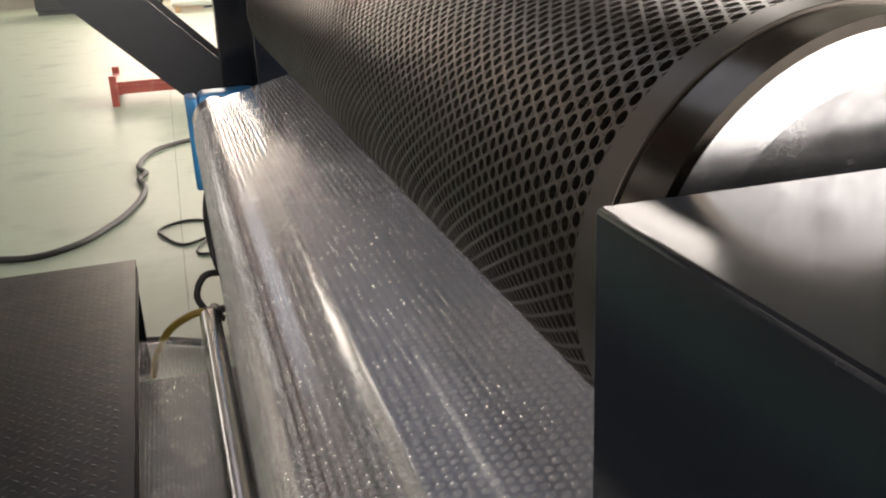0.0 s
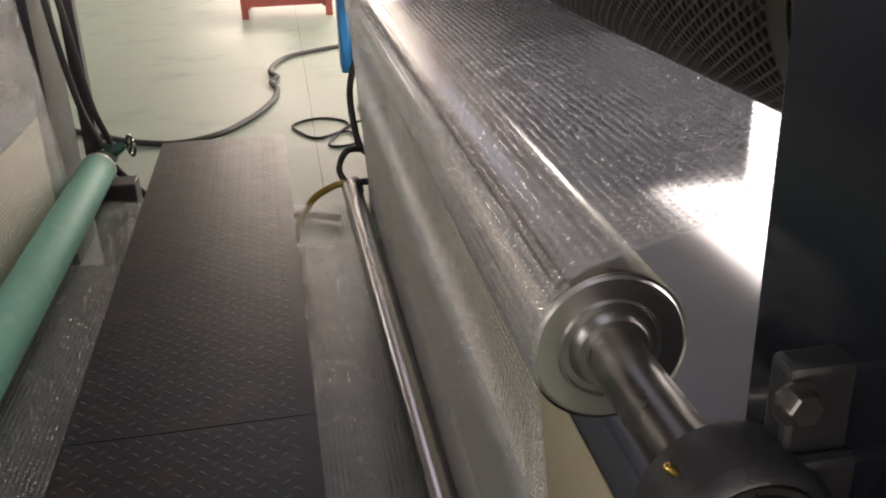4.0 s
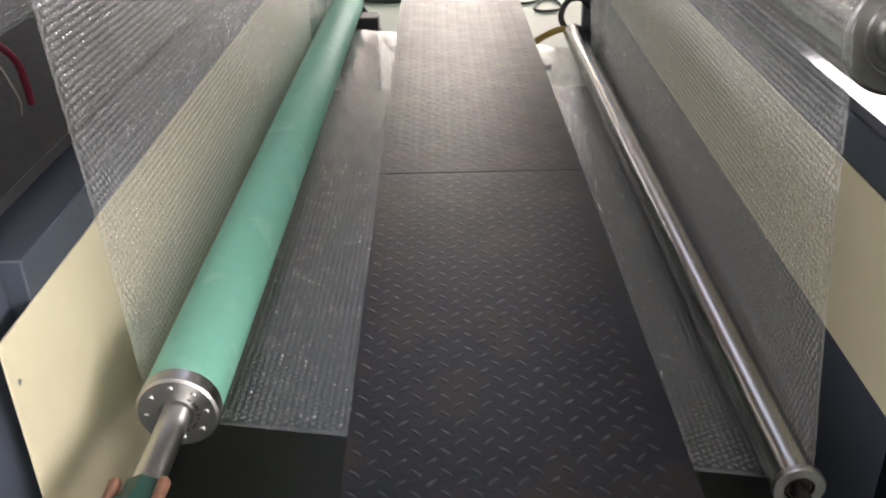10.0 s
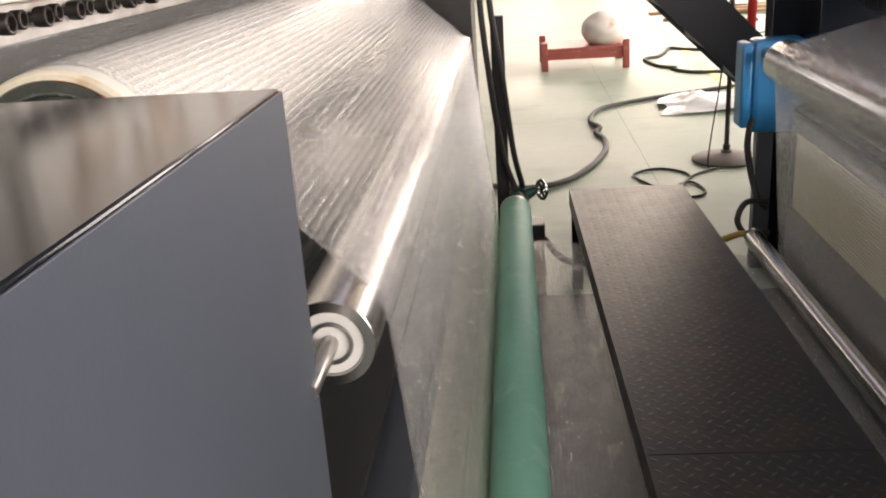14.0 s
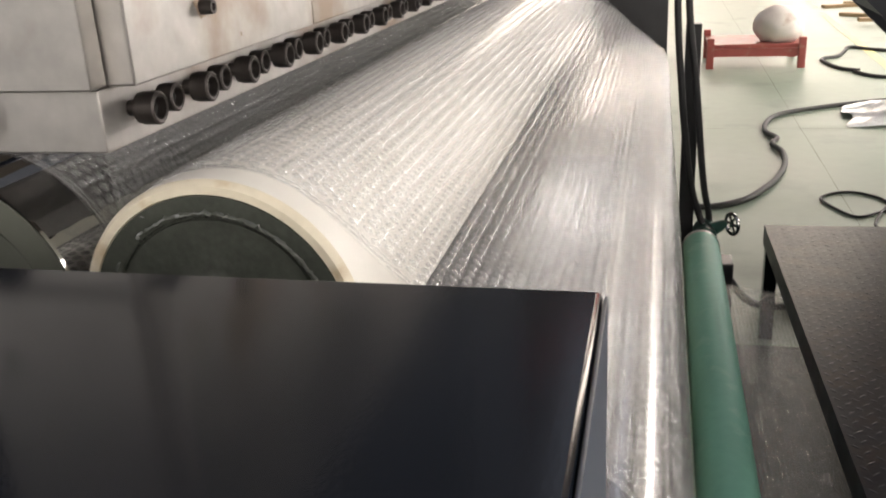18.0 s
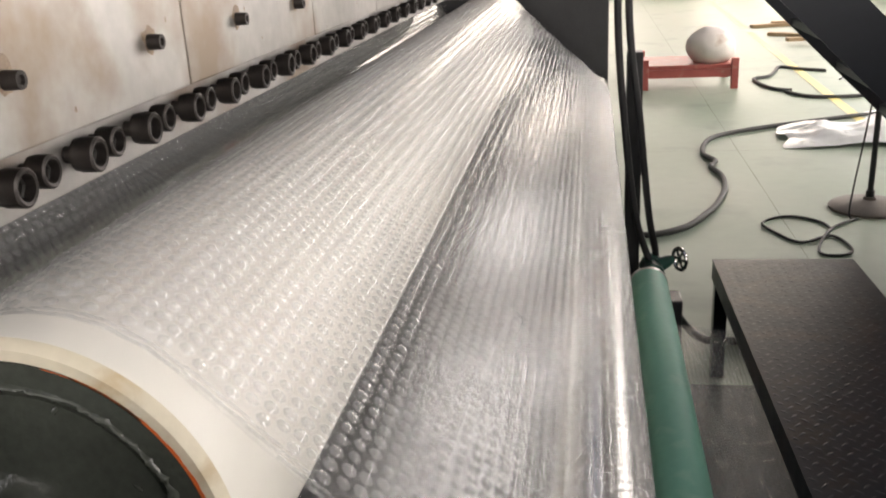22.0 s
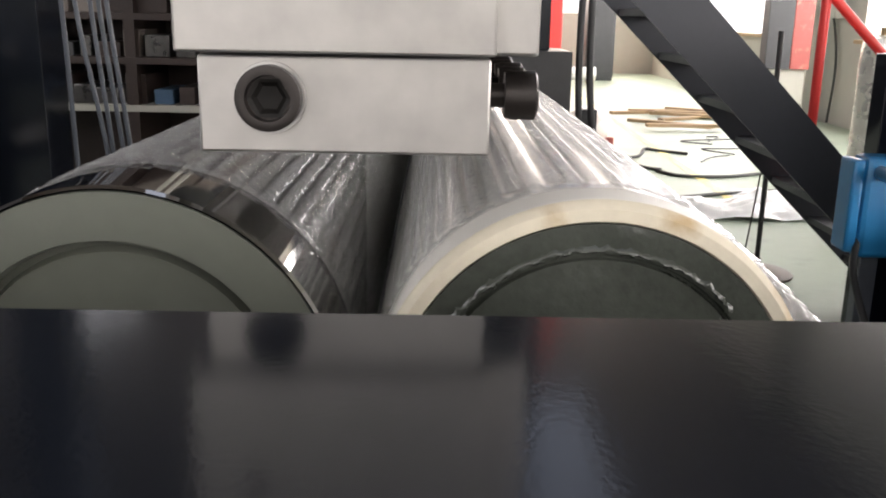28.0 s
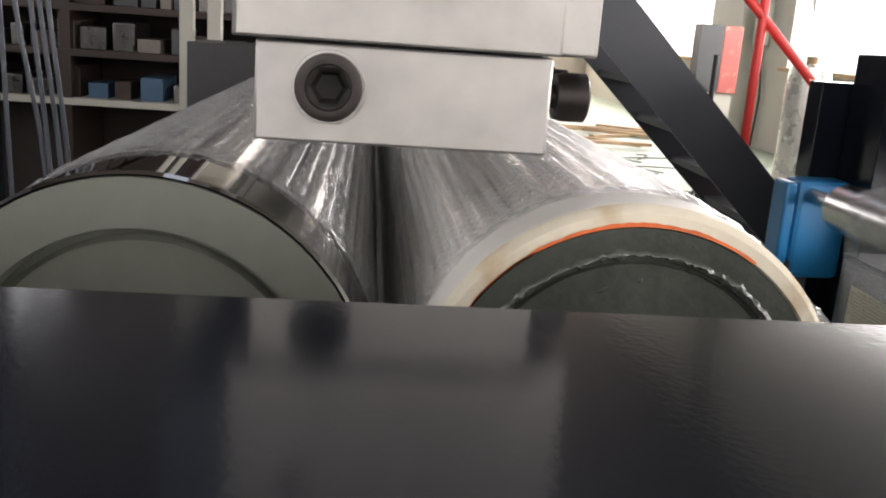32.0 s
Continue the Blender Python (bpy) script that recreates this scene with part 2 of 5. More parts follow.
def film_material(name, alpha, rough, layers, wrinkle=0.0, tint=0.95):
    """Clear polyethylene film of several skins: see-through, a little milky, with the gloss of all its faces together."""
    m = bpy.data.materials.new(name)
    m.use_nodes = True
    t = m.node_tree
    t.nodes.remove(t.nodes["Principled BSDF"])
    tr = t.nodes.new("ShaderNodeBsdfTransparent")
    tr.inputs[0].default_value = (0.985, 0.99, 0.995, 1)
    gl = t.nodes.new("ShaderNodeBsdfGlossy")
    gl.inputs["Roughness"].default_value = rough
    gl.inputs["Color"].default_value = (tint, tint, tint, 1)
    if wrinkle:
        co = t.nodes.new("ShaderNodeTexCoord")
        n = t.nodes.new("ShaderNodeTexNoise")
        n.inputs["Scale"].default_value, n.inputs["Detail"].default_value = 330, 2
        bp = t.nodes.new("ShaderNodeBump")
        bp.inputs["Strength"].default_value, bp.inputs["Distance"].default_value = wrinkle, 0.0012
        t.links.new(co.outputs["Object"], n.inputs["Vector"])
        t.links.new(n.outputs["Fac"], bp.inputs["Height"])
        t.links.new(bp.outputs[0], gl.inputs["Normal"])
    df = t.nodes.new("ShaderNodeBsdfTranslucent")
    df.inputs[0].default_value = (0.93, 0.93, 0.93, 1)
    di = t.nodes.new("ShaderNodeBsdfDiffuse")
    di.inputs[0].default_value = (0.93, 0.93, 0.93, 1)
    # gloss of one face, the same from both sides: 0.04 + 0.96 (1 - cos)^5
    lw = t.nodes.new("ShaderNodeLayerWeight")
    lw.inputs["Blend"].default_value = 0.5
    steep = t.nodes.new("ShaderNodeMath")
    steep.operation, steep.inputs[1].default_value = "POWER", 5.0
    fr = t.nodes.new("ShaderNodeMath")
    fr.operation, fr.inputs[1].default_value, fr.inputs[2].default_value = "MULTIPLY_ADD", 0.96, 0.04
    t.links.new(lw.outputs["Facing"], steep.inputs[0])
    t.links.new(steep.outputs[0], fr.inputs[0])
    a = t.nodes.new("ShaderNodeMixShader")
    a.inputs[0].default_value = 0.5
    t.links.new(di.outputs[0], a.inputs[1])
    t.links.new(df.outputs[0], a.inputs[2])
    b = t.nodes.new("ShaderNodeMixShader")
    b.inputs[0].default_value = alpha
    t.links.new(tr.outputs[0], b.inputs[1])
    t.links.new(a.outputs[0], b.inputs[2])
    # n faces one behind another send back n R / (1 + (n - 1) R)
    up = t.nodes.new("ShaderNodeMath")
    up.operation, up.inputs[1].default_value = "MULTIPLY", layers
    down = t.nodes.new("ShaderNodeMath")
    down.operation, down.inputs[1].default_value, down.inputs[2].default_value = "MULTIPLY_ADD", layers - 1, 1.0
    ratio = t.nodes.new("ShaderNodeMath")
    ratio.operation = "DIVIDE"
    t.links.new(fr.outputs[0], up.inputs[0])
    t.links.new(fr.outputs[0], down.inputs[0])
    t.links.new(up.outputs[0], ratio.inputs[0])
    t.links.new(down.outputs[0], ratio.inputs[1])
    c = t.nodes.new("ShaderNodeMixShader")
    t.links.new(ratio.outputs[0], c.inputs[0])
    t.links.new(b.outputs[0], c.inputs[1])
    t.links.new(gl.outputs[0], c.inputs[2])
    t.links.new(c.outputs[0], t.nodes["Material Output"].inputs["Surface"])
    return m


M_FILM = film_material("clear_film", 0.075, 0.2, 0.8)
M_BUBBLE = film_material("bubble_film", 0.27, 0.10, 2.1, 0.35)
M_MELT = film_material("molten_film", 0.07, 0.1, 1.2)

# ---------------------------------------------------------------- mesh helpers


def part(name, bm, mat, parent=None, label="", at=None, smooth=40):
    """Link a bmesh as one mesh object under a thing or a part."""
    me = bpy.data.meshes.new(name)
    bm.to_mesh(me)
    bm.free()
    return part_mesh(name, me, mat, parent, label, at, smooth)


def part_mesh(name, me, mat, parent=None, label="", at=None, smooth=40):
    me.materials.append(mat)
    if smooth:
        me.set_sharp_from_angle(angle=radians(smooth))
        me.polygons.foreach_set("use_smooth", [max(abs(c) for c in p.normal) < 0.9999 for p in me.polygons])
    ob = new(name, me)
    if parent:
        ob.parent = parent
    if at:
        ob.matrix_basis = at
    if label:
        ob["label"] = label
    return ob


def empty(name, label, category, group="", at=None):
    ob = new(name)
    if at:
        ob.matrix_basis = at
    return tagged(ob, label, category, group)


def box(x0, x1, y0, y1, z0, z1, bevel=0.0, bm=None, m=None):
    bm = bm or bmesh.new()
    vs = [bm.verts.new((x, y, z)) for x in (x0, x1) for y in (y0, y1) for z in (z0, z1)]
    fs = [bm.faces.new([vs[i] for i in f]) for f in ((0, 1, 3, 2), (4, 6, 7, 5), (0, 4, 5, 1), (2, 3, 7, 6), (0, 2, 6, 4), (1, 5, 7, 3))]
    if m:
        bmesh.ops.transform(bm, matrix=m, verts=vs)
    if bevel:
        es = list({e for f in fs for e in f.edges})
        bmesh.ops.bevel(bm, geom=es, offset=bevel, segments=2, affect="EDGES", profile=0.5)
    return bm


def lathe(profile, segs=64, bm=None, m=None):
    """A body of revolution about y: profile is (y, radius) from near to far."""
    bm = bm or bmesh.new()
    rings = []
    for y, r in profile:
        if r < 1e-6:
            rings.append([bm.verts.new((0, y, 0))])
        else:
            rings.append([bm.verts.new((r * math.cos(2 * math.pi * k / segs), y, r * math.sin(2 * math.pi * k / segs))) for k in range(segs)])
    for a, b in zip(rings, rings[1:]):
        for k in range(segs):
            j = (k + 1) % segs
            q = [a[k % len(a)], a[j % len(a)], b[j % len(b)], b[k % len(b)]]
            q = [v for i, v in enumerate(q) if v not in q[:i]]
            if len(q) > 2:
                bm.faces.new(q)
    if m:
        bmesh.ops.transform(bm, matrix=m, verts=[v for r in rings for v in r])
    return bm


def tube(points, r, segs=10, smooth_steps=6, bm=None):
    """A round hose along a smooth line through the points."""
    bm = bm or bmesh.new()
    ps = [Vector(p) for p in points]
    line = []
    for i in range(len(ps) - 1):
        p0, p1, p2, p3 = ps[max(i - 1, 0)], ps[i], ps[i + 1], ps[min(i + 2, len(ps) - 1)]
        for k in range(smooth_steps):
            u = k / smooth_steps
            line.append(0.5 * ((2 * p1) + (p2 - p0) * u + (2 * p0 - 5 * p1 + 4 * p2 - p3) * u * u + (3 * p1 - p0 - 3 * p2 + p3) * u ** 3))
    line.append(ps[-1])
    rings, up = [], Vector((0.3, 0.2, 1)).normalized()
    for i, p in enumerate(line):
        d = (line[min(i + 1, len(line) - 1)] - line[max(i - 1, 0)]).normalized()
        s = d.cross(up)
        if s.length < 0.05:
            s = d.cross(Vector((1, 0, 0)))
        s.normalize()
        u = s.cross(d)
        rings.append([bm.verts.new(p + r * (math.cos(2 * math.pi * k / segs) * s + math.sin(2 * math.pi * k / segs) * u)) for k in range(segs)])
    for a, b in zip(rings, rings[1:]):
        for k in range(segs):
            bm.faces.new([a[k], a[(k + 1) % segs], b[(k + 1) % segs], b[k]])
    bm.faces.new(rings[0][::-1])
    bm.faces.new(rings[-1])
    return bm


def hose(name, label, pts, r, mat=None, category="hose", steps=8):
    return tagged(part(name, tube(pts, r, 10, steps), mat or M_BLACK), label, category)


# ---------------------------------------------------------------- the hall
floor = part("floor", box(HX0, HX1, HY0, HY1, -0.15, 0), M_FLOOR)
tagged(floor, "pale green painted concrete factory floor with scuffs", "floor", kind="structure")
SKY_X0, SKY_X1 = -1.6, 1.2
# unseen roof openings, added to light machine and film from above
ROOF_FILLS = [(-5.5, 1.0), (5.6, 12.1)]
bm = bmesh.new()
for y0, y1 in ROOF_FILLS:
    box(HX0, SKY_X0, y0, y1, HZ, HZ + 0.2, bm=bm)
    box(SKY_X1, HX1, y0, y1, HZ, HZ + 0.2, bm=bm)
for y0, y1 in ((HY0, ROOF_FILLS[0][0]), (ROOF_FILLS[0][1], ROOF_FILLS[1][0]), (ROOF_FILLS[1][1], HY1)):
    box(HX0, HX1, y0, y1, HZ, HZ + 0.2, bm=bm)
ceiling = part("ceiling", bm, M_CEIL, smooth=0)
tagged(ceiling, "unseen dull brown ceiling of the factory hall with two added fill openings", "ceiling", kind="structure")
# fill lamps in the added roof openings
for y0, y1 in ROOF_FILLS:
    area_lamp("roof_fill", pose((SKY_X0 + SKY_X1) / 2, (y0 + y1) / 2, HZ + 0.1), SKY_X1 - SKY_X0, y1 - y0, 38, (0.97, 0.98, 1.0))


def glow(name, strength):
    m = bpy.data.materials.new(name)
    m.use_nodes = True
    t = m.node_tree
    t.nodes.remove(t.nodes["Principled BSDF"])
    e = t.nodes.new("ShaderNodeEmission")
    e.inputs["Color"].default_value, e.inputs["Strength"].default_value = (1.0, 0.985, 0.95, 1), strength
    t.links.new(e.outputs[0], t.nodes["Material Output"].inputs["Surface"])
    return m


M_DAYLIGHT = glow("hazy_daylight", 2.2)
for name, b in (("backdrop", (HX1 + 2.0, HX1 + 2.02, HY0 - 2, HY1 + 2, -0.2, 12)), ("backdrop", (HX0 - 2, HX1 + 2, HY1 + 2.0, HY1 + 2.02, -0.2, 12)), ("backdrop", (HX0 - 2, HX1 + 2, HY0 - 2.02, HY0 - 2.0, -0.2, 12)), ("backdrop", (HX0 - 2.02, HX0 - 2.0, HY0 - 1.9, HY1 + 1.9, -0.2, 12))):
    tagged(part(name, box(*b), M_DAYLIGHT, smooth=0), "white hazy daylight outside the windows", "sky", kind="structure")


def wall_with_openings(name, axis, at, thick, lo, hi, openings, label, mat=None):
    """A wall across x or y with real openings (a, b, z0, z1) along it."""
    bm = bmesh.new()
    cuts = sorted({lo, hi, *[o[0] for o in openings], *[o[1] for o in openings]})
    for a, b in zip(cuts, cuts[1:]):
        mid = (a + b) / 2
        zs = [(o[2], o[3]) for o in openings if o[0] < mid < o[1]]
        z = 0.0
        for z0, z1 in sorted(zs) + [(HZ, HZ)]:
            if z0 > z:
                if axis == "x":
                    box(at, at + thick, a, b, z, z0, bm=bm)
                else:
                    box(a, b, at, at + thick, z, z0, bm=bm)
            z = z1
    return tagged(part(name, bm, mat or M_WALL, smooth=0), label, "wall", kind="structure")


WIN_R = [(-6.4, 1.0, 0.9, 3.1), (5.2, 11.0, 1.1, 3.6), (13.8, 19.6, 1.1, 3.6)]
WIN_F = [(-1.6, 1.2, 1.4, 5.8), (1.9, 3.9, 1.4, 5.8)]
# unseen south openings, added to brighten the die and the roller ends
FILL_S = [(-5.2, -1.6, 1.5, 5.0), (0.2, 3.6, 1.5, 5.0)]
wall_with_openings("wall_east", "x", HX1, 0.25, HY0, HY1, WIN_R, "cream painted hall wall with tall window openings")
# unseen west openings, added for fill light on the faces towards -x
FILL_L = [(-6.4, 1.5, 1.6, 5.0), (12.5, 20.0, 3.0, 6.2)]
wall_with_openings("wall_west", "x", HX0 - 0.25, 0.25, HY0, HY1, FILL_L, "unseen dark grey hall wall with added high fill openings", M_DARKWALL)
wall_with_openings("wall_north", "y", HY1, 0.25, HX0, HX1, WIN_F, "cream painted far wall with bright windows")
wall_with_openings("wall_south", "y", HY0 - 0.25, 0.25, HX0, HX1, FILL_S, "unseen cream wall behind the machine with added fill openings")

for a, b, z0, z1 in WIN_R:
    area_lamp("window_and_fill_light", look((HX1 + 0.1, (a + b) / 2, (z0 + z1) / 2), (0, (a + b) / 2, (z0 + z1) / 2 - 1)), b - a, z1 - z0, 520, (1, 0.96, 0.92))
    sill = part("window_sill", box(HX1 - 0.10, HX1 + 0.2, a - 0.05, b + 0.05, z0 - 0.05, z0, 0.006), M_WOOD)
    tagged(sill, "wooden window sill in the hall wall", "window sill", kind="structure")
# fill lamps in the added west openings
for a, b, z0, z1 in FILL_L:
    area_lamp("window_and_fill_light", look((HX0 - 0.1, (a + b) / 2, (z0 + z1) / 2), (0, (a + b) / 2, 1)), b - a, z1 - z0, 170, (0.97, 0.98, 1.0))
for a, b, z0, z1 in WIN_F:
    area_lamp("window_and_fill_light", look(((a + b) / 2, HY1 + 0.1, (z0 + z1) / 2), ((a + b) / 2, 0, 2)), b - a, z1 - z0, 420, (1, 0.88, 0.75))
# fill lamps in the added south openings
for a, b, z0, z1 in FILL_S:
    area_lamp("window_and_fill_light", look(((a + b) / 2, HY0 - 0.1, (z0 + z1) / 2), ((a + b) / 2, 0, 2)), b - a, z1 - z0, 110, (1, 0.96, 0.92))


# ---------------------------------------------------------------- the machine: rollers
EX, EZ, ER, EY = -0.9035, 1.111, 0.106, 0.114
FX, FZ, FR, FY = -1.136, 1.105, 0.112, 0.130
DX, DZ, DR = -0.633, 0.944, 0.046
CX, CZ, CR = -0.46, 0.346, 0.056
BX, BZ, BR = 0.372, 0.250, 0.032
AX, AZ, AR = 0.460, 0.829, 0.0755
GX, GZ, GR = 0.730, 1.149, 0.159


def roller(name, label, x, z, spec, y=0.0, group=""):
    """A roller on its axis: spec is (part, profile, material, label)."""
    ob = empty(name, label, "roller", group, pose(x, y, z))
    for pname, prof, mat, lab in spec:
        part(pname, lathe(prof, 96 if max(r for _, r in prof) > 0.05 else 48), mat, ob, lab, smooth=35)
    return ob


def weld_bead(r, a0, a1, mat, parent, seed, lumps=120):
    """An uneven bead of paint and filler along an arc of a roller's end."""
    rnd = random.Random(seed)
    bm = bmesh.new()
    rings = []
    for k in range(lumps + 1):
        a = a0 + (a1 - a0) * k / lumps
        rr = r + rnd.uniform(-0.0006, 0.0006)
        w = rnd.uniform(0.0010, 0.0022) * (1 if rnd.random() < 0.85 else 1.7)
        h = rnd.uniform(0.0006, 0.0022)
        c, q = math.cos(a), math.sin(a)
        rings.append([bm.verts.new(((rr + d) * c, y, (rr + d) * q)) for d, y in ((-w, 0.0005), (-w * 0.4, -h), (w * 0.5, -h * 0.8), (w, 0.0005))])
    for u, v in zip(rings, rings[1:]):
        for k in range(3):
            bm.faces.new([u[k], u[k + 1], v[k + 1], v[k]])
    return part("weld_bead", bm, mat, parent, smooth=60)


roller_e = roller("rubber_roller", "white silicone rubber press roller with a dark painted end", EX, EZ, [
    ("core", [(-0.034, 0), (-0.034, ER * 0.215), (-0.030, ER * 0.235), (-0.014, ER * 0.26), (-0.006, ER * 0.31), (-0.002, ER * 0.40), (0.001, ER * 0.55), (0.002, ER * 0.735), (0.0045, ER * 0.742), (0.0045, ER * 0.752), (0.001, ER * 0.762), (0.0, ER * 0.80), (0.0005, ER * 0.90), (0.02, ER * 0.905)], M_ENDPAINT, "dark painted steel end"),
    ("rubber_edge", [(0.002, ER * 0.903), (0.0, ER * 0.912), (0.0, ER * 0.965), (0.0025, ER * 0.988), (0.006, ER * 0.999)], M_RUBBEREDGE, "yellowed cut edge of the rubber"),
    ("rubber_sleeve", [(0.006, ER * 0.999), (0.009, ER), (2.26, ER), (2.265, ER * 0.9)], M_RUBBER, "white silicone sleeve"),
    ("journal", [(-0.07, 0), (-0.07, 0.020), (-0.066, 0.022), (0.032, 0.022)], M_STEEL, "greasy steel journal")], EY)
weld_bead(ER * 0.785, 0.2, 2.9, M_ENDPAINT, roller_e, 3)
weld_bead(ER * 0.785, 3.3, 6.2, M_ENDPAINT, roller_e, 4)
rnd = random.Random(31)
bm = bmesh.new()
for k in range(26):
    a, q = rnd.uniform(0, 2 * math.pi), ER * rnd.uniform(0.30, 0.88)
    r = rnd.uniform(0.0006, 0.0022)
    m = pose(q * math.cos(a), 0.001, q * math.sin(a)) @ pose(0, 0, 0, 0, rnd.uniform(0, 180), 0) @ Matrix.Diagonal((rnd.uniform(0.6, 2.6), 0.45, 0.7, 1))
    bmesh.ops.create_icosphere(bm, subdivisions=2, radius=r, matrix=m)
for v in bm.verts:
    v.co += Vector((1, 0.3, 1)) * 0.0006 * noise.noise(v.co * 900)
tagged(part("paint_lump", bm, M_ENDPAINT, roller_e, "lumps of dark paint and grease", smooth=80), kind="stuff")
for a0, a1, w in ((math.radians(30), math.radians(118), 0.0021), (math.radians(95), math.radians(126), 0.0012)):
    bm = bmesh.new()
    rnd = random.Random(int(w * 1e5))
    prev = None
    for k in range(49):
        u = k / 48
        ang = a0 + (a1 - a0) * u
        ww = w * (0.35 + 0.65 * math.sin(math.pi * min(1, u * 1.15 + 0.05)) ** 0.5) * rnd.uniform(0.75, 1.1)
        r0 = ER * 0.908
        pair = [bm.verts.new((r * math.cos(ang), -0.0008, r * math.sin(ang))) for r in (r0, r0 + ww)]
        if prev:
            bm.faces.new([prev[0], prev[1], pair[1], pair[0]])
        prev = pair
    part("paint_streak", bm, M_ORANGE, roller_e, "orange paint smeared round the rubber edge")

roller_f = roller("chrome_roller", "chromed forming roller with a grey painted end", FX, FZ, [
    ("core", [(0.01, 0), (0.008, FR * 0.66), (0.007, FR * 0.70), (0.012, FR * 0.72), (0.012, FR * 0.75), (0.0, FR * 0.765), (0.0, FR * 0.975), (0.02, FR * 0.98)], M_ENDGREY, "grey painted steel end"),
    ("shell", [(0.004, FR * 0.972), (0.001, FR * 0.98), (0.001, FR - 0.0015), (0.003, FR), (2.26, FR), (2.265, FR * 0.9)], M_CHROME, "polished chrome shell"),
    ("journal", [(-0.07, 0), (-0.07, 0.022), (0.012, 0.022)], M_STEEL, "steel journal")], FY)
roller_d = roller("idler_roller", "small polished steel idler roller under the clear film", DX, DZ, [
    ("shell", [(0.004, DR * 0.72), (0.0, DR * 0.76), (0.0, DR - 0.001), (0.001, DR), (2.34, DR), (2.34, DR * 0.7)], M_SATIN, "satin steel shell"),
    ("bearing_seal", [(0.003, 0.0), (0.003, DR * 0.38), (0.0025, DR * 0.40), (0.0025, DR * 0.68), (0.003, DR * 0.72)], M_WHITE, "white plastic bearing seal"),
    ("bearing_ring", [(0.0015, DR * 0.40), (0.0, DR * 0.42), (0.0, DR * 0.49), (0.0015, DR * 0.51)], M_STEEL, "steel bearing ring"),
    ("shaft", [(-0.10, 0), (-0.10, 0.0075), (-0.096, 0.0085), (0.0, 0.0085), (2.42, 0.0085), (2.42, 0)], M_STEEL, "steel shaft")], 0.048)
roller_c = roller("green_roller", "guide roller with a teal rubber sleeve and steel ends", CX, CZ, [
    ("sleeve", [(0.028, CR * 0.8), (0.028, CR - 0.001), (0.03, CR), (2.376, CR), (2.378, CR * 0.8)], M_GREEN, "teal rubber sleeve"),
    ("end_cap", [(0.004, 0.0), (0.004, CR * 0.40), (0.0, CR * 0.43), (0.0, CR * 0.95), (0.003, CR + 0.001), (0.026, CR + 0.001), (0.029, CR * 0.95)], M_STEEL, "turned steel end cap"),
    ("far_cap", [(2.376, CR * 0.9), (2.378, CR + 0.001), (2.392, CR + 0.001), (2.395, CR * 0.5), (2.395, 0)], M_STEEL, "turned steel end cap"),
    ("shaft", [(-0.20, 0), (-0.20, 0.018), (-0.197, 0.020), (0.005, 0.020)], M_STEEL, "steel shaft"),
    ("far_shaft", [(2.39, 0.016), (2.46, 0.016), (2.46, 0)], M_STEEL, "")])
for k in range(8):
    a = 2 * math.pi * (k + 0.5) / 8
    part("bolt", lathe([(-0.003, 0), (-0.003, 0.0032), (-0.002, 0.0042), (0.001, 0.0042)], 10), M_STEEL, roller_c, at=pose(0.0415 * math.cos(a), 0.0, 0.0415 * math.sin(a)))
for k in range(22):
    a = math.pi * (0.12 + 0.76 * k / 21) + (0 if k % 2 else 0.02)
    if k % 5 != 4:
        part("stamped_mark", box(-0.0008, 0.0008, -0.0005, 0.001, -0.0024, 0.0024), M_BLACKBOLT, roller_c, at=pose(0.0305 * math.cos(a), 0.0, 0.0305 * math.sin(a)) @ pose(0, 0, 0, 0, 90 - math.degrees(a), 0), smooth=0)
roller_b = roller("chrome_guide_roller", "thin chromed guide roller beside the walkway", BX, BZ, [
    ("shell", [(-0.05, BR * 0.6), (-0.05, BR - 0.001), (-0.049, BR), (2.26, BR), (2.262, 0)], M_SATIN, "worn chrome shell"),
    ("flange", [(-0.056, BR * 0.62), (-0.058, BR * 0.66), (-0.058, 0.0345), (-0.056, 0.036), (-0.048, 0.036), (-0.046, 0.0345), (-0.046, BR * 0.62)], M_STEEL, "steel end flange"),
    ("bearing", [(-0.050, 0.0), (-0.050, BR * 0.42), (-0.054, BR * 0.46), (-0.054, BR * 0.56), (-0.050, BR * 0.6)], M_BLACKBOLT, "dark bearing"),
    ("shaft", [(-0.15, 0), (-0.15, 0.0085), (-0.147, 0.0095), (-0.05, 0.0095)], M_BLACKBOLT, "dark steel shaft")])
roller_b.location.x += 0.011
roller_a = roller("drive_roller", "steel roller with clear film running over it", AX, AZ, [
    ("shell", [(0.064, AR * 0.94), (0.062, AR - 0.001), (0.064, AR), (2.36, AR), (2.362, 0)], M_SATIN, "satin steel shell"),
    ("end_disc", [(0.050, 0.0), (0.050, AR * 0.44), (0.054, AR * 0.46), (0.060, AR * 0.52), (0.060, AR * 0.60), (0.056, AR * 0.62), (0.056, AR * 0.64), (0.060, AR * 0.66), (0.060, AR * 0.92), (0.063, AR * 0.955)], M_STEEL, "turned steel end with grooves"),
    ("shaft", [(-0.27, 0), (-0.27, 0.0265), (0.052, 0.0265)], M_STEELDARK, "dark oiled shaft"),
    ("far_shaft", [(2.36, 0.024), (2.62, 0.024), (2.62, 0)], M_STEEL, "")], 0.02)

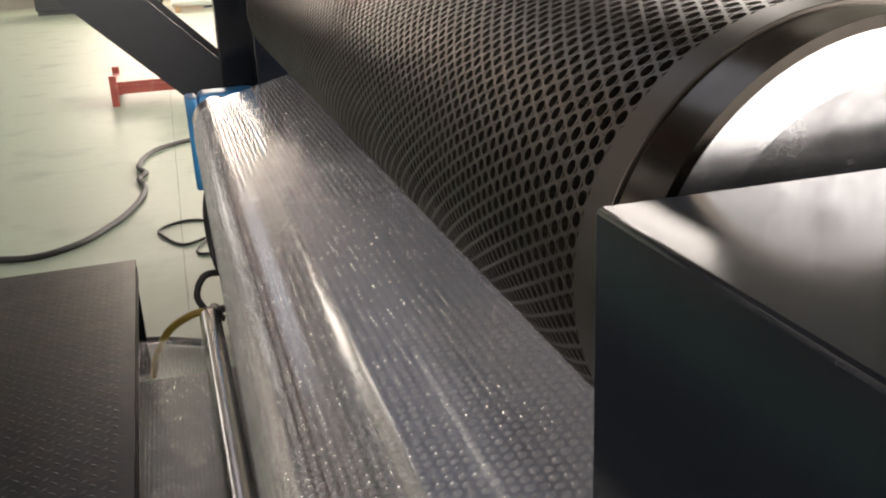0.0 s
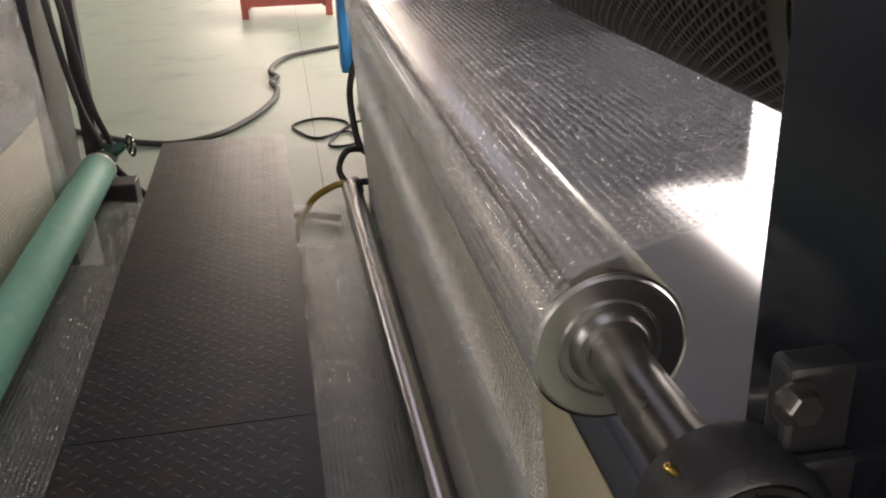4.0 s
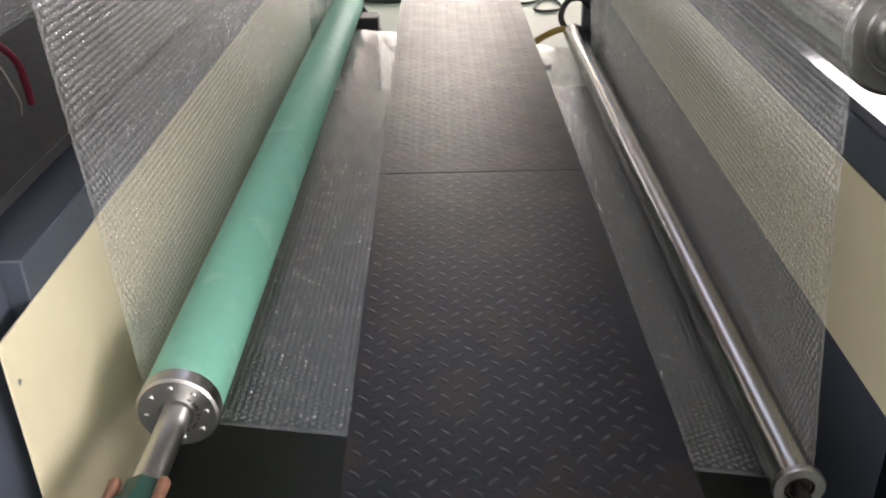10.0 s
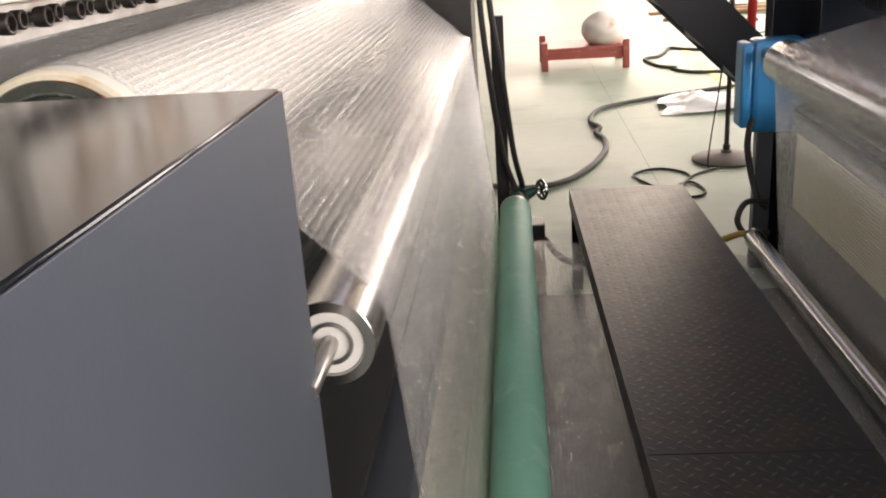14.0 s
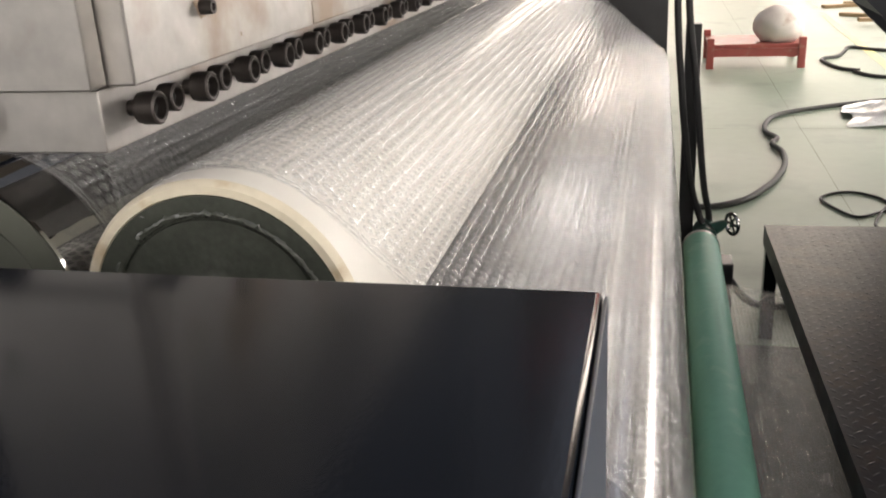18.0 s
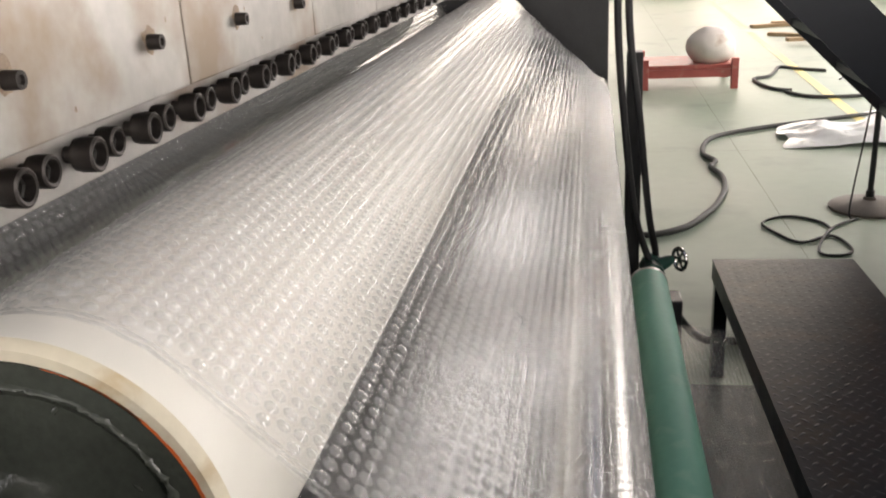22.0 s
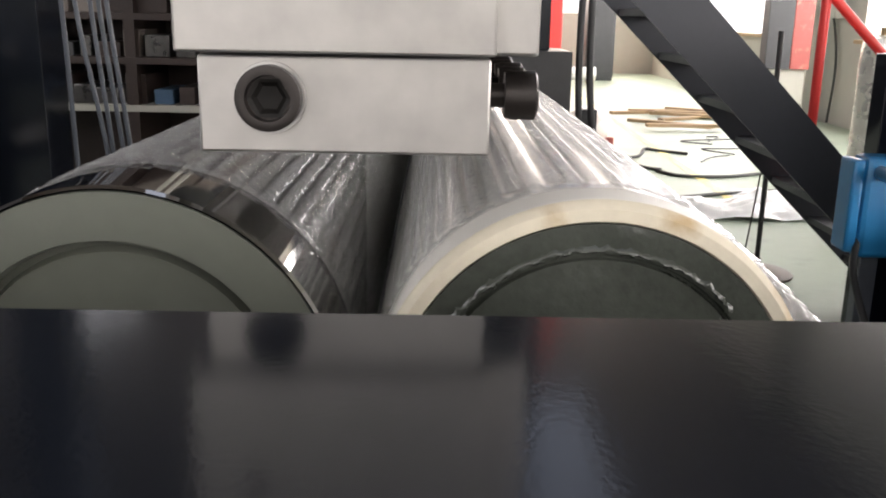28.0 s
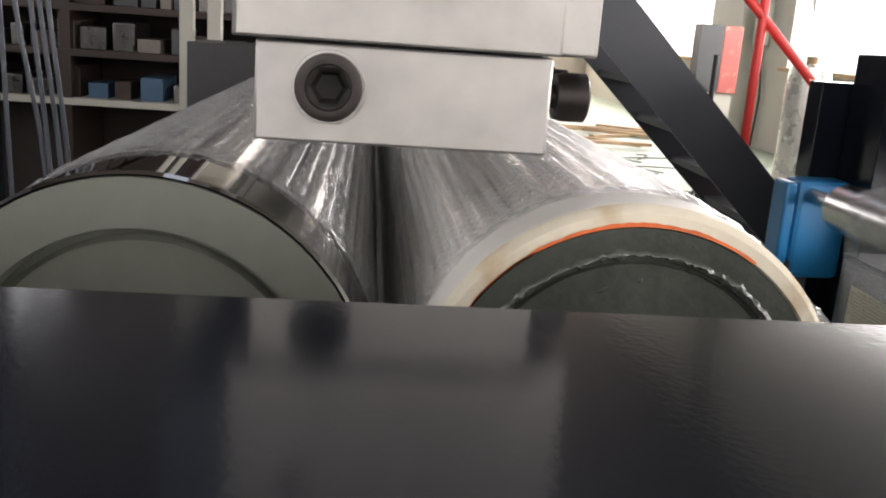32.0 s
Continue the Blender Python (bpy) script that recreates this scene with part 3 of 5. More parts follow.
drum = roller("perforated_drum", "perforated steel forming drum with a polished end", GX, GZ, [
    ("end_band", [(0.044, GR * 0.9), (0.044, GR - 0.0005), (0.0445, GR), (0.072, GR)], M_DRUM, "plain steel end band"),
    ("end_ring", [(0.006, GR * 0.93), (0.005, GR * 0.975), (0.043, GR * 0.985), (0.044, GR * 0.9)], M_DARKRING, "dark polished ring"),
    ("end_disc", [(0.012, 0.0), (0.010, GR * 0.45), (0.007, GR * 0.75), (0.007, GR * 0.94), (0.010, GR * 0.955)], M_DISC, "polished end disc with smears"),
    # inner cylinder coloured near black, so the holes read as shaded
    ("liner", [(0.05, GR - 0.009), (2.25, GR - 0.009)], M_HOLESHADE, "near-black inner cylinder standing for the shade in the holes"),
    ("far_end", [(2.23, GR), (2.26, GR), (2.26, 0)], M_DRUM, "")], 0.0)


def perforated_shell():
    """The drum's skin with its holes cut through, in a staggered lattice."""
    n, rows = 76, 164
    y_a, y_b = 0.072, 2.23
    dy = (y_b - y_a) / rows
    da = 2 * math.pi / n
    k = np.arange(12) * math.pi / 6
    rh = 0.0051 / GR
    edge_u = np.array([0.5, 0.5, 0.17, 0, -0.17, -0.5, -0.5, -0.5, -0.17, 0, 0.17, 0.5])
    edge_v = np.array([0, 0.33, 0.5, 0.5, 0.5, 0.33, 0, -0.33, -0.5, -0.5, -0.5, -0.33])
    edge_u[2], edge_v[2], edge_u[4], edge_v[4], edge_u[8], edge_v[8], edge_u[10], edge_v[10] = 0.25, 0.5, -0.25, 0.5, -0.25, -0.5, 0.25, -0.5
    ii, jj = np.meshgrid(np.arange(n), np.arange(rows), indexing="ij")
    ca = (ii + 0.5 * (jj % 2)).ravel() * da
    cy = y_a + (jj.ravel() + 0.5) * dy
    ring = np.stack([np.stack([edge_u * da, edge_v * dy], 1), np.stack([np.cos(k) * rh, np.sin(k) * 0.0051], 1), np.stack([np.cos(k) * rh, np.sin(k) * 0.0051], 1)])
    rad = np.array([GR, GR, GR - 0.006])
    ang = ca[:, None, None] + ring[None, :, :, 0]
    yy = cy[:, None, None] + ring[None, :, :, 1] + 0 * ang
    rr = rad[None, :, None] + 0 * ang
    co = np.stack([rr * np.cos(ang), yy, rr * np.sin(ang)], -1).reshape(-1, 3)
    m = np.arange(12)
    quad = np.concatenate([np.stack([a * 12 + m, a * 12 + (m + 1) % 12, (a + 1) * 12 + (m + 1) % 12, (a + 1) * 12 + m], 1) for a in (0, 1)])
    faces = (quad[None] + 36 * np.arange(len(ca))[:, None, None]).reshape(-1, 4)
    me = bpy.data.meshes.new("perforated_shell")
    me.from_pydata(co.tolist(), [], faces.tolist())
    return part_mesh("perforated_shell", me, M_DRUM, drum, "steel skin with rows of round holes", smooth=0)


perforated_shell()

back_drum = roller("perforated_drum", "dark perforated drum in the rear section of the machine", -2.80, 1.09, [
    ("end_ring", [(2.20, 0.137), (2.202, 0.139), (2.258, 0.139), (2.26, 0.13)], M_STEEL, "plain steel end ring"),
    # same painted shade behind the rear drum's holes
    ("liner", [(0.0, 0.0), (0.0, 0.128), (2.2, 0.128)], M_HOLESHADE, "near-black inner cylinder standing for the shade in the holes"),
    ("journal", [(2.26, 0.128), (2.265, 0.09), (2.30, 0.085), (2.38, 0.08), (2.38, 0)], M_BLACK, "black bearing housing")], 0.0)
back_skin = new("perforated_shell", bpy.data.meshes["perforated_shell"])
back_skin.parent = back_drum
back_skin.matrix_basis = Matrix.Diagonal((0.137 / GR, 1, 0.137 / GR, 1))
roller("steel_roller", "bright steel roller below the rear perforated drum", -2.73, 0.74, [
    ("shell", [(0.0, 0.0), (0.0, 0.098), (0.002, 0.1), (2.30, 0.1), (2.302, 0.0)], M_CHROME, "polished steel shell"),
    ("shaft", [(2.30, 0.03), (2.42, 0.03), (2.42, 0)], M_STEEL, "")], 0.0)
part("rear_beam", box(-3.6, -2.6, 2.42, 2.62, 0.0, 1.24, 0.003), M_CHARCOAL, back_drum, "charcoal rear bearing frame", at=pose(2.80, 0, -1.09))

# ---------------------------------------------------------------- frames and walkway
frame_left = empty("machine_housing", "charcoal enamelled side frame of the laminating section", "machine housing")
part("beam", box(-1.9, -0.632, -0.60, -0.026, 0.0, 1.21, 0.003), M_CHARCOAL, frame_left)
part("back_plate", box(-1.9, -0.78, 0.30, 0.32, 0.1, 0.92), M_BLACK, frame_left)
part("rail", box(-0.80, -0.604, -0.022, 2.36, 0.0, 0.60, 0.003), M_SLATE, frame_left, "satin slate blue rail")
# added thin skin: the beam side's window sheen, put into a paler colour
part("sheen_panel", box(-0.6315, -0.6295, -0.598, -0.028, 0.02, 1.208, 0.0008), M_SLATE, frame_left, "slate blue skin on the beam, paler to stand for window sheen")
part("cover_panel", box(-0.603, -0.600, -0.125, 2.34, 0.09, 0.545, 0.001), M_CREAM, frame_left, "cream painted cover panel")
part("drip_tray", box(-1.25, -0.66, 0.03, 2.40, 0.62, 0.64, 0.002), M_BLACK, frame_left, "black tray under the rollers")
part("corner_post", box(-0.528, -0.480, 2.74, 2.79, 0.0, 1.02, 0.003), M_CASTBLACK, frame_left, "dark corner post", at=pose(0, -0.19, 0))
part("far_beam", box(-1.56, -0.585, 2.42, 2.72, 0.0, 1.20, 0.003), M_CASTBLACK, frame_left)
part("far_post", box(-0.76, -0.645, 2.50, 2.60, 1.2, 3.2, 0.003), M_CHARCOAL, frame_left)
for z in (0.12, 0.48):
    part("screw", lathe([(-0.002, 0), (-0.002, 0.003), (-0.0012, 0.0042), (0, 0.0042)], 12), M_STEEL, frame_left, at=pose(-0.600, -0.105, z, 0, 0, 90))
part("bracket", box(-0.655, -0.634, -0.03, -0.022, 0.90, 0.97, 0.001), M_STEEL, frame_left, "steel roller bracket")

frame_right = empty("machine_housing", "charcoal enamelled side frame of the forming section", "machine housing")
part("beam", box(0.537, 1.9, -0.377, -0.026, 0.0, 1.231, 0.003), M_CHARCOAL, frame_right)
part("rail", box(0.505, 1.9, -0.022, 2.42, 0.0, 0.66, 0.003), M_SLATE, frame_right, "satin slate blue rail")
part("rail_top", box(0.506, 1.60, -0.024, 2.42, 0.664, 0.68, 0.002), M_LIGHTGREY, frame_right, "glossy slate blue top plate")
part("rail_lip", box(0.506, 0.5365, -0.205, -0.0245, 0.664, 0.68, 0.002), M_LIGHTGREY, frame_right, "glossy slate blue plate end")
part("toe_plate", box(0.505, 0.535, -0.21, -0.024, 0.0, 0.662, 0.002), M_CHARCOAL, frame_right)
part("cover_panel", box(0.500, 0.5035, -0.195, 2.34, 0.335, 0.593, 0.001), M_CREAM, frame_right, "cream painted cover panel")
for z in (0.355, 0.573):
    part("screw", lathe([(-0.002, 0), (-0.002, 0.003), (-0.0012, 0.0042), (0, 0.0042)], 12), M_STEEL, frame_right, at=pose(0.500, -0.177, z, 0, 0, -90))
part("stud", lathe([(0, 0), (0, 0.005), (0.006, 0.005), (0.006, 0)], 6), M_STEEL, frame_right, "bright stud", at=pose(0.525, -0.066, 0.68, 90))
part("far_beam", box(0.60, 1.9, 2.50, 2.72, 0.0, 1.3, 0.003), M_CHARCOAL, frame_right)
part("far_column", box(0.505, 0.80, 2.74, 2.84, 0.0, 1.20, 0.003), M_CHARCOAL, frame_right)
part("far_leg", box(0.44, 0.50, 2.62, 2.67, 0.0, 0.56, 0.003), M_GREYENAMEL, frame_right, "grey leg")
part("guard", box(0.412, 0.60, 2.60, 2.72, 0.54, 0.878, 0.02), M_BLUE, frame_right, "blue bearing guard")
part("guard_side", box(0.372, 0.411, 2.605, 2.715, 0.56, 0.868, 0.01), M_BLUE, frame_right, "blue guard side")

estop = empty("emergency_stop", "red mushroom stop button on the charcoal frame", "button", at=pose(0.5365, -0.281, 1.135, 0, 0, -90))
part("collar", lathe([(0.0, 0.020), (-0.005, 0.020), (-0.006, 0.018), (-0.006, 0.0)], 32), M_WHITE, estop, "white collar", at=pose(0, 0, 0))
part("knob", lathe([(-0.024, 0), (-0.024, 0.012), (-0.022, 0.020), (-0.017, 0.0255), (-0.012, 0.0265), (-0.008, 0.0255), (-0.008, 0.014), (-0.002, 0.014)], 40), M_REDKNOB, estop, "red mushroom knob")

# bearing of the drive roller with its rotary water joint
bearing = empty("pillow_block", "black cast pillow block with a brass rotary joint", "bearing", at=pose(AX + 0.004, -0.155, AZ - 0.003))
part("housing", lathe([(0.03, 0.03), (0.034, 0.054), (0.028, 0.061), (-0.018, 0.061), (-0.027, 0.057), (-0.030, 0.052), (-0.024, 0.050), (-0.024, 0.044)], 64), M_CASTBLACK, bearing, "black cast housing")
part("outer_ring", lathe([(-0.022, 0.050), (-0.028, 0.048), (-0.028, 0.043), (-0.022, 0.041)], 64), M_STEELDARK, bearing, "dark steel ring")
part("inner_ring", lathe([(-0.020, 0.040), (-0.034, 0.038), (-0.036, 0.030), (-0.020, 0.028)], 64), M_CASTBLACK, bearing, "dark inner ring")
part("foot", box(0.028, 0.083, 0.002, 0.030, -0.112, 0.112, 0.006), M_CASTBLACK, bearing, "black cast foot")
part("web", box(0.02, 0.082, -0.012, 0.0015, -0.05, 0.05, 0.006), M_CASTBLACK, bearing)
part("grease_nipple", lathe([(0, 0), (0, 0.003), (0.004, 0.004), (0.010, 0.003), (0.012, 0.0)], 10), M_BRASS, bearing, "brass grease nipple", at=pose(-0.045, 0.0, 0.046, 90, 0, 0) @ pose(0, 0, 0, 0, 0, 45))
for z in (0.088, -0.088):
    bolt = part("bolt", lathe([(-0.012, 0), (-0.012, 0.0105), (-0.010, 0.012), (0, 0.012)], 6), M_STEELDARK, bearing, "dark hex bolt", at=pose(0.034, 0.0, z), smooth=0)
    part("washer", lathe([(-0.001, 0), (-0.001, 0.017), (0.002, 0.017)], 24), M_STEELDARK, bolt)

joint = empty("rotary_joint", "brass rotary union on the roller shaft with a red seal", "pipe fitting", at=pose(AX + 0.004, -0.235, AZ - 0.003))
part("sleeve", lathe([(0.06, 0.027), (0.012, 0.027), (0.008, 0.022)], 32), M_BRASS, joint, "brass sleeve")
part("red_tape", lathe([(0.050, 0.0274), (0.048, 0.0288), (0.034, 0.0292), (0.022, 0.0286), (0.020, 0.0274)], 32), M_DARKRED, joint, "dark red sealing tape")
part("hex_body", lathe([(0.010, 0.02), (0.008, 0.033), (0.004, 0.035), (-0.018, 0.035), (-0.022, 0.033), (-0.024, 0.02)], 6), M_BRASS, joint, "brass hexagon body")
part("elbow", tube([(0, -0.020, 0), (0.002, -0.045, -0.004), (0.010, -0.058, -0.026), (0.020, -0.060, -0.06)], 0.021, 18), M_BRASS, joint, "brass elbow")

ball_valve = empty("ball_valve", "steel ball valve with a red plastic lever", "valve", at=pose(0.484, -0.246, 0.717))
part("body", lathe([(-0.03, 0.010), (-0.03, 0.016), (-0.016, 0.018), (-0.012, 0.014), (0.012, 0.014), (0.016, 0.018), (0.03, 0.016), (0.03, 0.010)], 20, m=pose(0, 0, 0, 90)), M_STEEL, ball_valve, "nickel plated body", at=pose(0.016, 0, 0))
part("inlet_pipe", tube([(0.004, -0.056, 0.060), (0.008, -0.046, 0.044), (0.014, -0.020, 0.034), (0.016, 0, 0.026)], 0.0115, 16), M_BRASS, ball_valve, "short brass inlet pipe")
part("stem", lathe([(0.0, 0), (0.0, 0.007), (0.022, 0.007), (0.022, 0)], 6, m=pose(0, -0.034, 0)), M_STEEL, ball_valve)
part("lever", box(-0.010, 0.010, -0.042, -0.033, -0.090, -0.010, 0.004, m=pose(0, 0, 0, 0, 3, 0)), M_LEVER, ball_valve, "red plastic lever sleeve")
part("lever_neck", box(-0.007, 0.007, -0.038, -0.034, -0.022, 0.010, 0.001), M_STEEL, ball_valve, "steel lever neck")
HOSE = [(0.500, -0.246, 0.690), (0.502, -0.250, 0.655), (0.502, -0.285, 0.605), (0.470, -0.333, 0.570), (0.437, -0.374, 0.540), (0.395, -0.410, 0.485), (0.370, -0.425, 0.40), (0.362, -0.415, 0.28), (0.372, -0.380, 0.14), (0.385, -0.350, 0.018)]
braided_hose = empty("braided_hose", "steel braided water hose under the red valve", "hose")
part("liner", tube(HOSE, 0.0136, 14, 8), M_STEELDARK, braided_hose, "dark hose liner")


def braid(r, strands, pitch, turn):
    """Wires wound round the hose one way: thin flat ribbons on its skin."""
    src = [Vector(p) for p in HOSE]
    pts = []
    for k in range(len(src) - 1):
        p0, p1, p2, p3 = src[max(k - 1, 0)], src[k], src[k + 1], src[min(k + 2, len(src) - 1)]
        for q in range(26):
            u = q / 26
            pts.append(0.5 * (2 * p1 + (p2 - p0) * u + (2 * p0 - 5 * p1 + 4 * p2 - p3) * u * u + (3 * p1 - p0 - 3 * p2 + p3) * u ** 3))
    verts, faces = [], []
    for st in range(strands):
        run, side = 0.0, Vector((1, 0, 0))
        rows = []
        for a, b in zip(pts, pts[1:]):
            t = (b - a).normalized()
            side = (side - t * side.dot(t)).normalized()
            up = t.cross(side)
            ang = 2 * math.pi * (st / strands + turn * run / pitch)
            out = side * math.cos(ang) + up * math.sin(ang)
            lat = (t.cross(out) * turn * 0.7 - t * 0.7).normalized().cross(out)
            n = len(verts)
            verts += [a + out * r - lat * 0.0011, a + out * (r + 0.0005), a + out * r + lat * 0.0011]
            rows.append(n)
            run += (b - a).length
        for n, m in zip(rows, rows[1:]):
            faces += [(n, n + 1, m + 1, m), (n + 1, n + 2, m + 2, m + 1)]
    me = bpy.data.meshes.new("braid")
    me.from_pydata([tuple(v) for v in verts], [], faces)
    return tagged(part_mesh("braid", me, M_BRAID, braided_hose, "woven steel wire braid", smooth=60), kind="stuff")


braid(0.0140, 14, 0.08, 1)
braid(0.0143, 14, 0.08, -1)
part("ferrule", lathe([(-0.018, 0.0140), (-0.018, 0.0158), (-0.004, 0.0158), (-0.002, 0.0172), (0.010, 0.0172), (0.010, 0.0140)], 24, m=pose(0.5005, -0.247, 0.676, 90)), M_STEEL, braided_hose, "crimped steel ferrule")

# added dark sheet: the shade on the floor below walkway and film, as colour
shade_plate = part("shade_plate", box(-0.60, 0.50, -0.75, 2.40, 0.0, 0.006), M_FLOORSHADE)
tagged(shade_plate, "dark green sheet standing for the floor's shade under walkway and film", "base plate")

shaft_valve = empty("shaft_union", "green cast shaft union with rusty lugs at the green roller", "pipe fitting", at=pose(CX, -0.185, CZ))
part("body", lathe([(0.04, 0.021), (0.038, 0.026), (0.006, 0.027), (0.0, 0.034), (-0.03, 0.034), (-0.034, 0.028), (-0.034, 0)], 8), M_DARKGREEN, shaft_valve, "green cast body", smooth=0)
for a in (35, 145, 270):
    part("lug", lathe([(0.030, 0.0), (0.029, 0.006), (0.024, 0.0085), (0.0, 0.0075), (-0.008, 0.0075), (-0.008, 0)], 12), M_RUST, shaft_valve, "rusty brown lug", at=pose(0.036 * math.cos(math.radians(a)), 0.004, 0.036 * math.sin(math.radians(a))))
part("stand", box(-0.02, 0.02, -0.02, 0.02, -CZ, -0.033, 0.003), M_CHARCOAL, shaft_valve, at=pose(0, -0.012, 0))
hose("heater_cable", "dull red cable behind the idler roller", [(-0.76, 0.03, 0.65), (-0.74, 0.12, 0.76), (-0.73, 0.24, 0.80), (-0.74, 0.36, 0.74), (-0.76, 0.42, 0.65)], 0.006, M_DARKRED, "cable")
hose("signal_wire", "thin pale wire beside the red cable", [(-0.745, 0.05, 0.65), (-0.73, 0.14, 0.75), (-0.72, 0.22, 0.81), (-0.73, 0.32, 0.70), (-0.75, 0.36, 0.65)], 0.0016, M_DUSTYIRON, "wire")
hose("black_loom", "black cable loom behind the idler roller", [(-0.80, 0.03, 0.66), (-0.79, 0.15, 0.82), (-0.77, 0.35, 0.88), (-0.76, 0.8, 0.84), (-0.78, 1.4, 0.66)], 0.014, M_BLACK, "cable")

# ---------------------------------------------------------------- walkway
WX0, WX1, WZ = -0.261, 0.152, 0.387
walkway = empty("walkway", "black checker plate walkway between the machine sections", "walkway", at=pose(0, 2.5, 0, 0, 0, 1.05) @ pose(0, -2.5, 0))
part("near_plate", box(WX0, WX1, -1.8, 0.7155, WZ - 0.008, WZ, 0.0), M_CHECKER, walkway, "raised lentil pattern plate")
part("far_plate", box(WX0, WX1, 0.7165, 2.505, WZ - 0.008, WZ + 0.0004, 0.0), M_CHECKER, walkway, "raised lentil pattern plate")
for x in (WX0, WX1 - 0.004):
    part("skirt", box(x, x + 0.004, -1.8, 2.503, WZ - 0.062, WZ - 0.0085), M_CHECKER, walkway, "folded plate edge")
for y in (-1.75, 0.6, 2.46):
    part("cross_bar", box(WX0 + 0.005, WX1 - 0.005, y, y + 0.04, WZ - 0.05, WZ - 0.009), M_CHARCOAL, walkway)
    for x in (WX0 + 0.005, WX1 - 0.045):
        part("leg", box(x, x + 0.04, y, y + 0.04, 0.0, WZ - 0.051, 0.002), M_CHARCOAL, walkway)


def lentils():
    """Raised lentils of the checker plate, turned left and right in turn."""
    verts, faces = [], []
    rnd = random.Random(5)
    L, W, h = 0.0112, 0.0030, 0.0008
    base = [(-L, 0, 0), (-L * 0.55, W * 0.75, 0), (0, W, 0), (L * 0.55, W * 0.75, 0), (L, 0, 0), (L * 0.55, -W * 0.75, 0), (0, -W, 0), (-L * 0.55, -W * 0.75, 0), (-L * 0.5, 0, h), (0, 0, h * 1.15), (L * 0.5, 0, h)]
    fs = [(0, 8, 1), (1, 8, 9, 2), (2, 9, 10, 3), (3, 10, 4), (4, 10, 5), (5, 10, 9, 6), (6, 9, 8, 7), (7, 8, 0)]
    p = 0.018
    for j in range(int((2.495 + 1.79) / p)):
        for i in range(int((WX1 - WX0 - 0.02) / p)):
            x, y = WX0 + 0.014 + i * p, -1.785 + j * p
            if (i + j) % 2 or abs(y - 0.7165) < 0.010:
                continue
            a = math.radians(45 if i % 2 else -45) + rnd.uniform(-0.03, 0.03)
            c, q = math.cos(a), math.sin(a)
            z = WZ + (0.0005 if y > 0.716 else 0.0001)
            k = rnd.uniform(0.75, 1.0)
            n = len(verts)
            verts += [(x + c * u - q * v, y + q * u + c * v, z + w * k) for u, v, w in base]
            faces += [tuple(n + e for e in f) for f in fs]
    me = bpy.data.meshes.new("lentil_pattern")
    me.from_pydata(verts, [], faces)
    ob = part_mesh("lentil_pattern", me, M_LENTIL, walkway, "raised lentils of the plate", smooth=60)
    tagged(ob, kind="stuff")


lentils()

# ---------------------------------------------------------------- die
die = empty("extrusion_die", "ground steel flat film die with black socket bolts", "extrusion die")
part("lip", box(-1.081, -0.9575, 0.100, 2.28, 1.2385, 1.2795, 0.0012), M_DIE, die, "ground steel die lip")
part("front_block", box(-1.0885, -0.9560, 0.092, 0.1095, 1.2805, 1.60, 0.0012), M_DIE, die, "steel end block")
part("core", box(-1.075, -0.960, 0.110, 2.28, 1.2805, 1.62), M_DIE, die)
part("rear_cheek", box(-1.092, -1.0755, 0.110, 2.28, 1.2800, 1.62, 0.001), M_DIE, die)
cheeks = [0.1105, 0.437, 0.772, 1.08, 1.40, 1.74, 2.06, 2.28]
for i, (a, b) in enumerate(zip(cheeks, cheeks[1:])):
    part("cheek", box(-0.9595, -0.9365, a + 0.0006, b - 0.0006, 1.2803, 1.60, 0.0015), M_DIE, die, "steel cheek plate with stains")


def socket_bolt(parent, m, r, h, shank):
    """A black socket head bolt that looks along its own -y."""
    head = part("bolt", lathe([(-h * 0.5, r * 0.58), (-h * 0.5, r * 0.66), (-h * 0.97, r * 0.70), (-h, r * 0.86), (-h * 0.93, r), (-h * 0.2, r), (-h * 0.12, r * 0.94), (0, r * 0.94), (0, r * 0.5), (shank, r * 0.5)], 28), M_BLACKBOLT, parent, "black socket head bolt", at=m, smooth=30)
    # the socket is darker than the bolt head
    part("hex_socket", lathe([(-h * 0.10, 0.0), (-h * 0.14, r * 0.40), (-h * 0.5, r * 0.55), (-h * 0.56, r * 0.67)], 6), M_SOCKET, head, "near-black hexagon socket", smooth=0)
    return head


socket_bolt(die, pose(-1.0505, 0.100, 1.2620), 0.0138, 0.008, 0.0)
part("bolt_seat", lathe([(-0.0006, 0.0138), (-0.0006, 0.0150), (0.0, 0.0152)], 32), M_STEEL, die, "bright counterbore rim", at=pose(-1.0505, 0.0995, 1.2620))
for k in range(28):
    y = 0.134 + 0.0775 * k
    if y < 2.24:
        socket_bolt(die, pose(-0.9495, y, 1.2618, 0, 0, 90), 0.0112, 0.015, 0.008)
        socket_bolt(die, pose(-0.9505, y + 0.030, 1.2632, 0, 0, 90), 0.0100, 0.013, 0.007)
for k in range(13):
    y = 0.213 + 0.1655 * k
    if y < 2.2:
        part("set_screw", lathe([(-0.008, 0.0), (-0.008, 0.0025), (-0.010, 0.003), (-0.010, 0.0052), (0.0, 0.0056)], 12), M_BLACKBOLT, die, "dark set screw", at=pose(-0.9365, y, 1.3195, 0, 0, 90))
part("set_screw", lathe([(-0.003, 0.0), (-0.004, 0.0052), (0.0, 0.0056)], 12), M_BLACKBOLT, die, "dark set screw", at=pose(-1.06, 0.092, 1.336))
rnd = random.Random(8)
